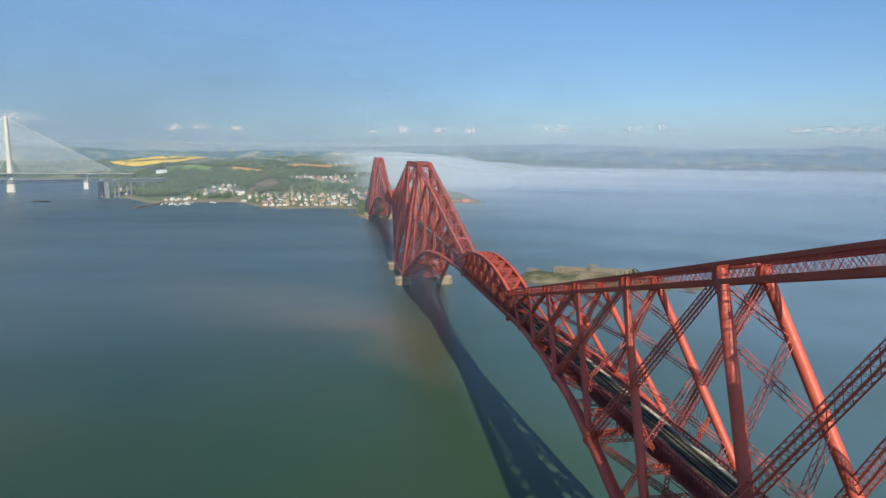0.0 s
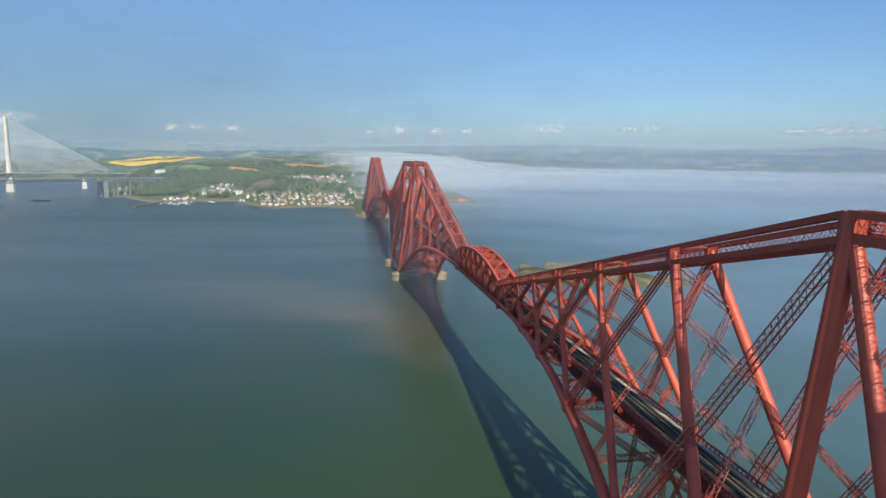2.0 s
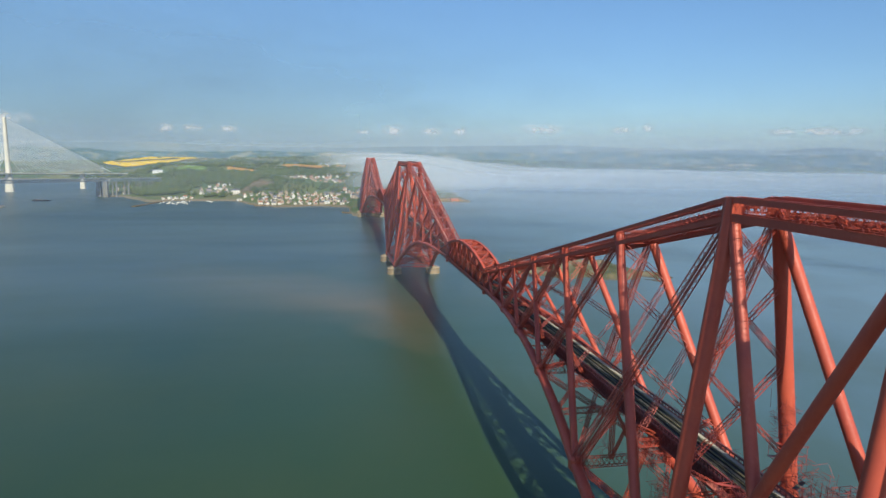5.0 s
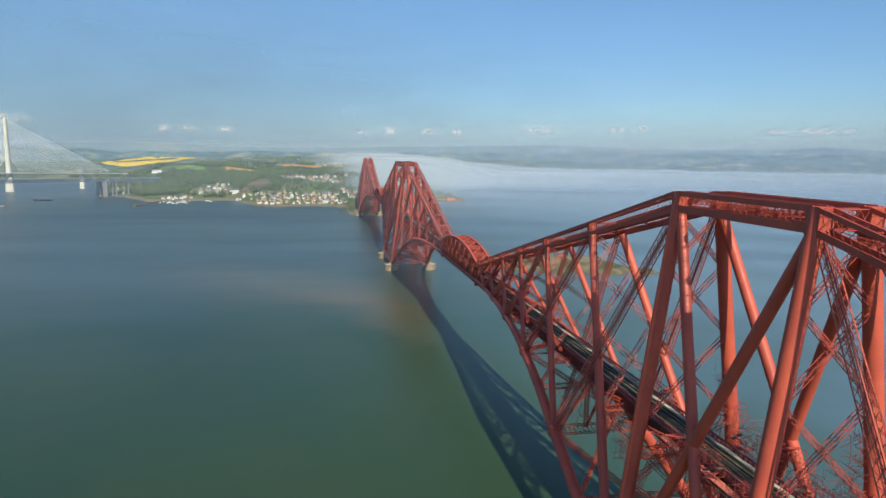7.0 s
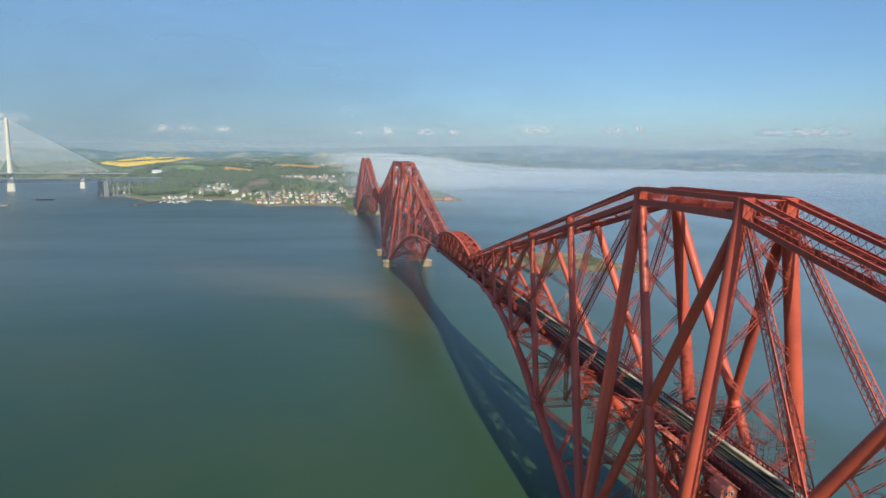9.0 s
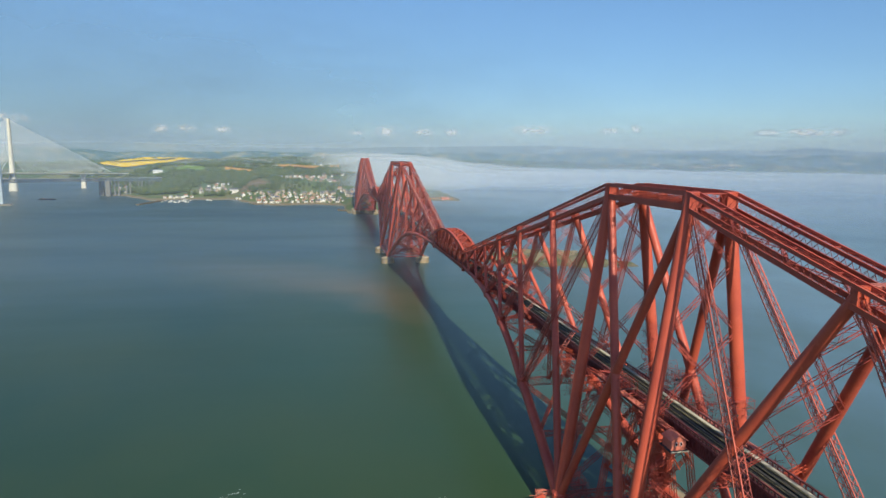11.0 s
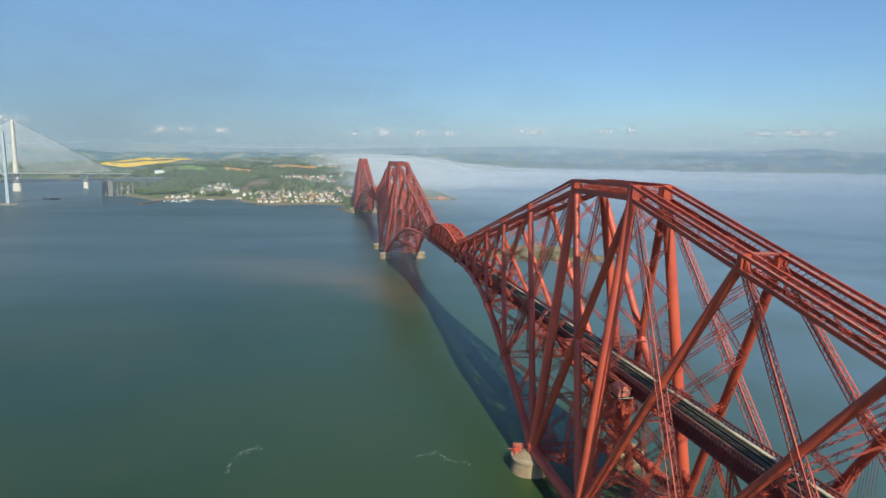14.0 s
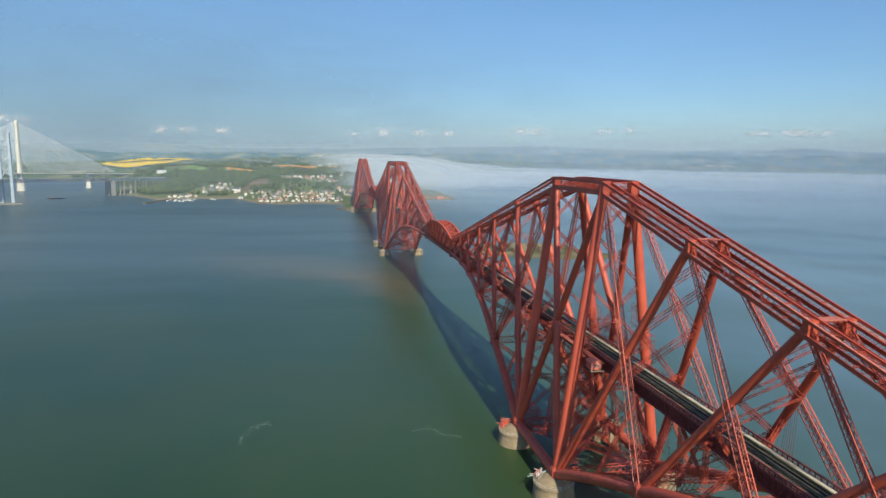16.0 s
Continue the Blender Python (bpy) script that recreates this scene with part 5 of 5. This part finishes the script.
def veil_mat(name, base, build):
    """A thin tinted sheet: lit like cloth, thinned by a density."""
    m = bpy.data.materials.new(name)
    m.use_nodes = True
    t = m.node_tree
    t.nodes.remove(t.nodes["Principled BSDF"])
    out = t.nodes["Material Output"]
    mx = t.nodes.new("ShaderNodeMixShader")
    tr = t.nodes.new("ShaderNodeBsdfTransparent")
    df = t.nodes.new("ShaderNodeBsdfDiffuse")
    tl = t.nodes.new("ShaderNodeBsdfTranslucent")
    ad = t.nodes.new("ShaderNodeMixShader")
    ad.inputs[0].default_value = 0.5
    df.inputs[0].default_value = tl.inputs[0].default_value = (*base, 1)
    t.links.new(df.outputs[0], ad.inputs[1])
    t.links.new(tl.outputs[0], ad.inputs[2])
    t.links.new(tr.outputs[0], mx.inputs[1])
    t.links.new(ad.outputs[0], mx.inputs[2])
    t.links.new(mx.outputs[0], out.inputs[0])
    geo = t.nodes.new("ShaderNodeNewGeometry")
    sep = t.nodes.new("ShaderNodeSeparateXYZ")
    t.links.new(geo.outputs["Position"], sep.inputs[0])

    def calc(op, *args):
        x = t.nodes.new("ShaderNodeMath")
        x.operation = op
        for i, a in enumerate(args):
            if isinstance(a, (int, float)):
                x.inputs[i].default_value = a
            else:
                t.links.new(a, x.inputs[i])
        return x.outputs[0]

    def step(v, a, b):
        x = t.nodes.new("ShaderNodeMapRange")
        x.interpolation_type = "SMOOTHERSTEP"
        x.inputs[1].default_value, x.inputs[2].default_value = a, b
        t.links.new(v, x.inputs[0])
        return x.outputs[0]

    def grain(scale, stretch=(1, 1, 1)):
        mp = t.nodes.new("ShaderNodeMapping")
        mp.inputs["Scale"].default_value = stretch
        t.links.new(geo.outputs["Position"], mp.inputs[0])
        x = t.nodes.new("ShaderNodeTexNoise")
        x.inputs["Scale"].default_value, x.inputs["Detail"].default_value = scale, 4
        t.links.new(mp.outputs[0], x.inputs["Vector"])
        return x.outputs[0]

    t.links.new(build(sep.outputs, calc, step, grain), mx.inputs[0])
    return m


def bearing_of(p, calc):
    return calc("MULTIPLY", calc("ARCTAN2", calc("SUBTRACT", p[0], EYE0[0]), calc("SUBTRACT", p[1], EYE0[1])), 57.2958)


def curtain(name, radius, material, owner, low=-60, high=60, top=235):
    v, q = [], []
    n, levels = 120, 6
    for k in range(n + 1):
        a = radians(lerp(low, high, k / n))
        for j in range(levels + 1):
            v.append((EYE0[0] + radius * math.sin(a), EYE0[1] + radius * math.cos(a), lerp(WATER - 1, top, j / levels)))
    for k in range(n):
        for j in range(levels):
            i = k * (levels + 1) + j
            q.append((i, i + 1, i + levels + 2, i + levels + 1))
    me = bpy.data.meshes.new(name)
    me.from_pydata(v, [], q)
    me.materials.append(material)
    ob = new(name, me)
    ob.parent = owner
    ob["kind"] = "stuff"
    return ob


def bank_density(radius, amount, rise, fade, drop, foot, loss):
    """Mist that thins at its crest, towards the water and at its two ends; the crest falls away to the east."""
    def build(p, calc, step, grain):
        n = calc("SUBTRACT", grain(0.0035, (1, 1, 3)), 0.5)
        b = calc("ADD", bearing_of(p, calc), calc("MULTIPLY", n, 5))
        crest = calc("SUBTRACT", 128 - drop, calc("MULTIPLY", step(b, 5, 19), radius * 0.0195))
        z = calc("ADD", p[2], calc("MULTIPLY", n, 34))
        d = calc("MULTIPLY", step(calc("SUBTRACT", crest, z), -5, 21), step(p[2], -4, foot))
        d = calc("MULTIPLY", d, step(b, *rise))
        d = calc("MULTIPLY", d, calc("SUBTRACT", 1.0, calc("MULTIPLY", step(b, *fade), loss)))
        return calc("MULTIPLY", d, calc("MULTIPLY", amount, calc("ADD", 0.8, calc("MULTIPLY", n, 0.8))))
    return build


owner = thing("mist_bank", (0, 0, 0), "low bank of white sea mist drifting over the water", "mist", kind="stuff")
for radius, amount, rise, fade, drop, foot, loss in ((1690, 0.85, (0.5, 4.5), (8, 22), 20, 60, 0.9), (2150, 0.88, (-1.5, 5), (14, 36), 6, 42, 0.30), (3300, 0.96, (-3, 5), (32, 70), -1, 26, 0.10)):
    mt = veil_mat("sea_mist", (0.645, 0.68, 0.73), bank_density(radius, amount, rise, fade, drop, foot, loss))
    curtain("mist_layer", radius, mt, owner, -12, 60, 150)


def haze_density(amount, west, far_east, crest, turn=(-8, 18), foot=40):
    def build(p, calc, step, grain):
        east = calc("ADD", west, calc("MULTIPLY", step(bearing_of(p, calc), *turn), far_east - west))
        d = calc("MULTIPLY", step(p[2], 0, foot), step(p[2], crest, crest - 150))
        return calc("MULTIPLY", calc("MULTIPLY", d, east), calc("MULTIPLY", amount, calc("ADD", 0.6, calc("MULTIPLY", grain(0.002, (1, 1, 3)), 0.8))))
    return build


# Upright sheets stand in for aerial haze, with its blue in their colour.
owner = thing("haze", (0, 0, 0), "thin blue summer haze over the estuary", "haze", kind="stuff")
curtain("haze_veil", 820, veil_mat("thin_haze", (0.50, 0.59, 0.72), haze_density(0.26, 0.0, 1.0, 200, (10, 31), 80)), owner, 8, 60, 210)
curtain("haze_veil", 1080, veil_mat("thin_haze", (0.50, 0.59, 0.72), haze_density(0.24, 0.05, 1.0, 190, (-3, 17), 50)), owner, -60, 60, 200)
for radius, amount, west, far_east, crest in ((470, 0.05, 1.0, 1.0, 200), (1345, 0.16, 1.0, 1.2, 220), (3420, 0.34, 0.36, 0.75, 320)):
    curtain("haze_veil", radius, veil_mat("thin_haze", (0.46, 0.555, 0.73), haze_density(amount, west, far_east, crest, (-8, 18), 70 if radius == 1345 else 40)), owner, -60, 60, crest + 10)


def sky_dimmer(p, calc, step, grain):
    """Added far sheet that tones the sky down, most over the western land."""
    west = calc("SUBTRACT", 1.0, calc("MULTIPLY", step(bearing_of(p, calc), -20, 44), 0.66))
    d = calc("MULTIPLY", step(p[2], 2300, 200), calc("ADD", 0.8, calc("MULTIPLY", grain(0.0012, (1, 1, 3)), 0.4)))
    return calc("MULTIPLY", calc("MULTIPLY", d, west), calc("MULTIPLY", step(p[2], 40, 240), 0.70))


# named with the haze sheets, but added only to darken the sky behind
curtain("haze_veil", 4960, veil_mat("sky_dimmer_tint", (0.18, 0.258, 0.365), sky_dimmer), owner, -75, 75, 2300)


def cloud_mat():
    m = veil_mat("cloud", (0.95, 0.84, 0.80), lambda p, calc, step, grain: calc("MULTIPLY", step(grain(0.009, (1, 1, 1.6)), 0.22, 0.60), 0.75))
    t = m.node_tree
    mx = [n for n in t.nodes if n.bl_idname == "ShaderNodeMixShader" and n.inputs[1].links and n.inputs[1].links[0].from_node.bl_idname == "ShaderNodeBsdfTransparent"][0]
    old = mx.inputs[0].links[0].from_socket
    co = t.nodes.new("ShaderNodeTexCoord")
    mp = t.nodes.new("ShaderNodeMapping")
    mp.inputs["Location"].default_value = (-1, -1, -1)
    mp.inputs["Scale"].default_value = (2, 2, 2)
    gr = t.nodes.new("ShaderNodeTexGradient")
    gr.gradient_type = "SPHERICAL"
    t.links.new(co.outputs["Generated"], mp.inputs[0])
    t.links.new(mp.outputs[0], gr.inputs[0])
    x = t.nodes.new("ShaderNodeMath")
    x.operation = "MULTIPLY"
    t.links.new(gr.outputs[1], x.inputs[0])
    t.links.new(old, x.inputs[1])
    t.links.new(x.outputs[0], mx.inputs[0])
    return m


CLOUD = cloud_mat()


def cloud(bearing, up, wide, tall, seed):
    """A small far cumulus, a thin billowed sheet of vapour."""
    c = Vector((EYE0[0] + 4885 * math.sin(radians(bearing)), EYE0[1] + 4885 * math.cos(radians(bearing)), up))
    v, q = [], []
    n, k = 24, 10
    for j in range(k + 1):
        for i in range(n + 1):
            u, w = i / n - 0.5, j / k - 0.5
            v.append((u * wide * 1.5, 12 * noise.noise(Vector((u * 6, w * 4, seed))) * (1 - 4 * u * u), w * tall * 1.9 + tall * 0.2))
    for j in range(k):
        for i in range(n):
            a = j * (n + 1) + i
            q.append((a, a + 1, a + n + 2, a + n + 1))
    me = bpy.data.meshes.new("cloud")
    me.from_pydata(v, [], q)
    me.polygons.foreach_set("use_smooth", [True] * len(q))
    me.materials.append(CLOUD)
    ob = new("cloud", me)
    ob.location = c
    ob.rotation_euler = (0, 0, -radians(bearing))
    return tagged(ob, "small pale fair-weather cloud low over the horizon", "cloud", "clouds", "structure")


CLOUDS = ((-22.6, 296, 190, 60), (-12.5, 272, 105, 38), (-10.3, 274, 95, 34), (-7.6, 270, 90, 32), (3.3, 268, 100, 24), (6.0, 270, 150, 58), (9.1, 270, 120, 40), (11.5, 274, 80, 40), (18.4, 294, 230, 50), (24.9, 292, 150, 34), (27.0, 306, 70, 44), (38.0, 276, 330, 40), (40.6, 280, 260, 40))
for i, (b, u, w, h) in enumerate(CLOUDS):
    cloud(b, u, w, h, i)

# ---- ruins on the island ----
RUIN = plain("weathered_ruin_stone", (0.27, 0.21, 0.13), 0.9, (0.14, 0.115, 0.075), 0.3, 0.5, 0.2)


def ruin_wall(x, y, turn, length, height, openings, label, deep=0):
    """A roofless wall with real window openings and a broken top."""
    owner = thing("ruin", (x, y, isle_h(x, y) - 1.5), label, "ruin", "ruined fort walls")
    owner.rotation_euler = (0, 0, radians(turn))
    rng = random.Random(int(x))
    t = 0.5
    step = length / openings
    for k in range(openings):
        p, q = -length / 2 + k * step, -length / 2 + (k + 1) * step
        h = height * rng.uniform(0.55, 0.95)
        a, b = p + step * 0.33, q - step * 0.33
        g = Build()
        g.box((p, -t, 0), (a, t, h))
        g.box((b, -t, 0), (q, t, h))
        g.box((a, -t, 0), (b, t, h * 0.36))
        g.box((a, -t, h * 0.72), (b, t, h * rng.uniform(0.9, 1.0)))
        g.part("wall_bay", RUIN, owner)
    if deep:
        for x0, x1, y0, y1, f in ((-length / 2, -length / 2 + 1, t + 0.01, deep, 0.8), (length / 2 - 1, length / 2, t + 0.01, deep, 0.7), (-length / 2 + 1.01, length / 2 - 1.01, deep - 1, deep, 0.75)):
            g = Build()
            g.box((x0, y0, 0), (x1, y1, height * f))
            g.part("inner_wall", RUIN, owner)
        g = Build()
        g.box((-length / 2 + 1.01, t + 0.01, 0), (length / 2 - 1.01, deep - 1.01, height * 0.34))
        g.part("rubble_floor", RUIN, owner)
    return owner


for x, y, turn, length, height, n, label in ((142, 545, -20, 34, 7, 8, "long roofless stone fort wall with a row of window openings"), (176, 535, -16, 40, 6.8, 9, "roofless stone barracks wall with square window openings"), (188, 548, -20, 40, 7, 6, "broken stone rear wall of the fort"), (198, 529, 74, 16, 7, 3, "gable end of a ruined stone fort"), (160, 543, 70, 14, 8, 2, "broken stone cross wall of the fort"), (168, 553, -18, 8, 9.5, 2, "square stone turret above the ruins"), (110, 563, -30, 12, 5, 2, "low broken stone gun emplacement"), (224, 503, -30, 14, 5, 2, "low stone hut ruin near the island's tip")):
    ruin_wall(x, y, turn, length, height, n, label, 9 if n > 7 else 0)
spots = [(198, 545, 4.4, 8), (204, 541, 3.6, 6.5), (192, 551, 3.2, 5.5)]
v, q = [], []
rng = random.Random(3)
for x, y, r, h in spots:
    crown(v, q, rng, x, y, isle_h(x, y), r, h, 60)
me = bpy.data.meshes.new("bush")
me.from_pydata(v, [], q)
me.materials.append(LEAVES)
tagged(new("bush", me), "green bushes growing beside the island ruins", "bush")

# ---- cabins beside the rail deck ----


def cabin(x, y, z, turn, label):
    owner = thing("track_cabin", (x, y, z), label, "cabin", "track cabins")
    owner.rotation_euler = (0, 0, radians(turn))
    g = Build()
    w, d, h, r = 1.95, 2.0, 2.5, 1.1
    g.face([(-w, -d, 0), (w, -d, 0), (w, -d, h), (0, -d, h + r), (-w, -d, h)])
    g.face([(w, d, 0), (-w, d, 0), (-w, d, h), (0, d, h + r), (w, d, h)])
    g.face([(w, -d, 0), (w, d, 0), (w, d, h), (w, -d, h)])
    g.face([(-w, d, 0), (-w, -d, 0), (-w, -d, h), (-w, d, h)])
    g.face([(-w, d, 0), (w, d, 0), (w, -d, 0), (-w, -d, 0)])
    g.part("wall", RED_WORN_LIT, owner, "faded red timber walls")
    g = Build()
    for s in (-1, 1):
        a, b = Vector((s * (w + 0.35), 0, h - 0.2)), Vector((0, 0, h + r + 0.02))
        f, e = Vector((0, -d - 0.35, 0)), Vector((0, d + 0.35, 0))
        t = Vector((0, 0, 0.2))
        g.face([a + f + t, a + e + t, b + e + t, b + f + t])
        g.face([a + f, b + f, b + e, a + e])
        g.face([a + f, a + f + t, b + f + t, b + f])
        g.face([a + e, b + e, b + e + t, a + e + t])
        g.face([a + f, a + e, a + e + t, a + f + t])
    g.part("roof", RED_WORN_LIT, owner)
    for x0 in (-0.85, 0.35):
        g = Build()
        g.box((x0, -d - 0.06, 1.1), (x0 + 0.6, -d + 0.02, 2.0))
        win = g.part("window", WHITE_PAINT, owner, "small white framed window")
        g = Build()
        g.box((x0 + 0.09, -d - 0.08, 1.19), (x0 + 0.51, -d - 0.06, 1.91))
        g.part("pane", GLASS_DARK, win)
    g = Build()
    g.box((-w - 0.5, -d - 0.7, -0.25), (w + 0.5, d + 0.7, -0.003))
    g.part("platform", DECK, owner)
    g = Build()
    g.box((-w - 0.5, -d - 0.75, -0.3), (w + 0.5, -d - 0.705, 0.02))
    g.part("kickboard", BOARDWALK, owner, "pale painted kickboard")
    for i in (-1, 1):
        for j in (-1, 1):
            g = Build()
            g.bar((i * w, j * d, -0.26), (i * w + 2.6, j * d, -5.0), 0.3)
            g.part("bracket", RED, owner)
    return owner


cabin(-8.2, -26.6, RAIL_Z - 3.4, 0, "small red gabled cabin hung beside the rail deck")
cabin(8.2, -33.0, RAIL_Z - 4.6, 180, "small red gabled cabin on the far side of the deck")

# ---- foam on the water ----
m = Mat("foam", (0.52, 0.55, 0.52), 0.9)
FOAM = m.m


def foam(x, y, length, turn, seed):
    rng = random.Random(seed)
    g = Build()
    px = -length / 2
    while px < length / 2:
        s = rng.uniform(0.3, 1.5)
        w = rng.uniform(0.04, 0.2)
        o = rng.gauss(0, 1.0) + 2.5 * math.sin(px * 0.18 + seed)
        g.face([(px, o, 0), (px + s * 0.5, o - w, 0), (px + s, o + rng.uniform(-0.3, 0.3), 0), (px + s * 0.5, o + w, 0)])
        px += rng.uniform(0.3, 1.4)
    ob = g.part("foam_streak", FOAM)
    ob.location = (x, y, WATER + 0.06)
    ob.rotation_euler = (0, 0, radians(turn))
    return tagged(ob, "thin broken streak of white foam on the water", "foam", "foam streaks")


foam(-128, 49, 22, 58, 1)
foam(-124, 55, 8, 35, 2)
foam(-46, 36, 14, -30, 4)
foam(-56, 42, 8, -10, 6)

# ---- sheds on the granite piers ----


def pier_shed(x, y, turn):
    owner = thing("pier_shed", (x, y, 6.0), "small faded red store shed on a granite pier", "shed", "pier sheds")
    owner.rotation_euler = (0, 0, radians(turn))
    g = Build()
    g.box((-1.6, -1.1, 0), (1.6, 1.1, 2.1))
    g.part("wall", RED_WORN_LIT, owner)
    g = Build()
    g.face([(-1.8, -1.3, 2.1), (1.8, -1.3, 2.1), (1.8, 0, 2.7), (-1.8, 0, 2.7)])
    g.face([(1.8, 1.3, 2.1), (-1.8, 1.3, 2.1), (-1.8, 0, 2.7), (1.8, 0, 2.7)])
    g.face([(-1.8, 1.3, 2.1), (-1.8, -1.3, 2.1), (-1.8, 0, 2.7)])
    g.face([(1.8, -1.3, 2.1), (1.8, 1.3, 2.1), (1.8, 0, 2.7)])
    g.part("roof", RED, owner)
    g = Build()
    g.box((-0.4, -1.14, 0), (0.4, -1.09, 1.8))
    g.part("door", DARK_SHADED_RED, owner, "dark painted door")
    return owner


pier_shed(-24.0, 24.5, 30)


def pole_stage(x, y, turn, seed, coat, label):
    """A jumble of white access poles and boards at a pier's edge."""
    owner = thing("pole_stage", (x, y, 6.0), label, "scaffold", "pier pole stages")
    owner.rotation_euler = (0, 0, radians(turn))
    rng = random.Random(seed)
    for k in range(26):
        g = Build()
        a = Vector((rng.uniform(-2.6, 2.6), rng.uniform(-1.5, 1.5), 0))
        if k % 2:
            b = a + Vector((rng.uniform(-0.4, 0.4), rng.uniform(-0.4, 0.4), rng.uniform(1.4, 3.2)))
        else:
            a.z = rng.choice((0.8, 1.5, 2.2))
            b = a + Vector((rng.uniform(-3, 3), rng.uniform(-2, 2), rng.uniform(-0.4, 0.4)))
        g.bar(a, b, 0.13)
        g.part("pole", coat, owner)
    for k in range(3):
        g = Build()
        a = Vector((-2.2, -1 + k, 0.9 + 0.5 * k))
        g.bar(a, a + Vector((4.2, 0.5, 0.1)), 0.6, 0.08)
        g.part("board", RED_WORN_LIT if k else coat, owner)
    return owner


pole_stage(-23.4, -19.0, 40, 2, WHITE_PAINT, "tangle of white access poles on a granite pier")
pole_stage(-21.5, 27.6, -20, 5, RED_WORN_LIT, "tangle of faded red access poles on a granite pier")
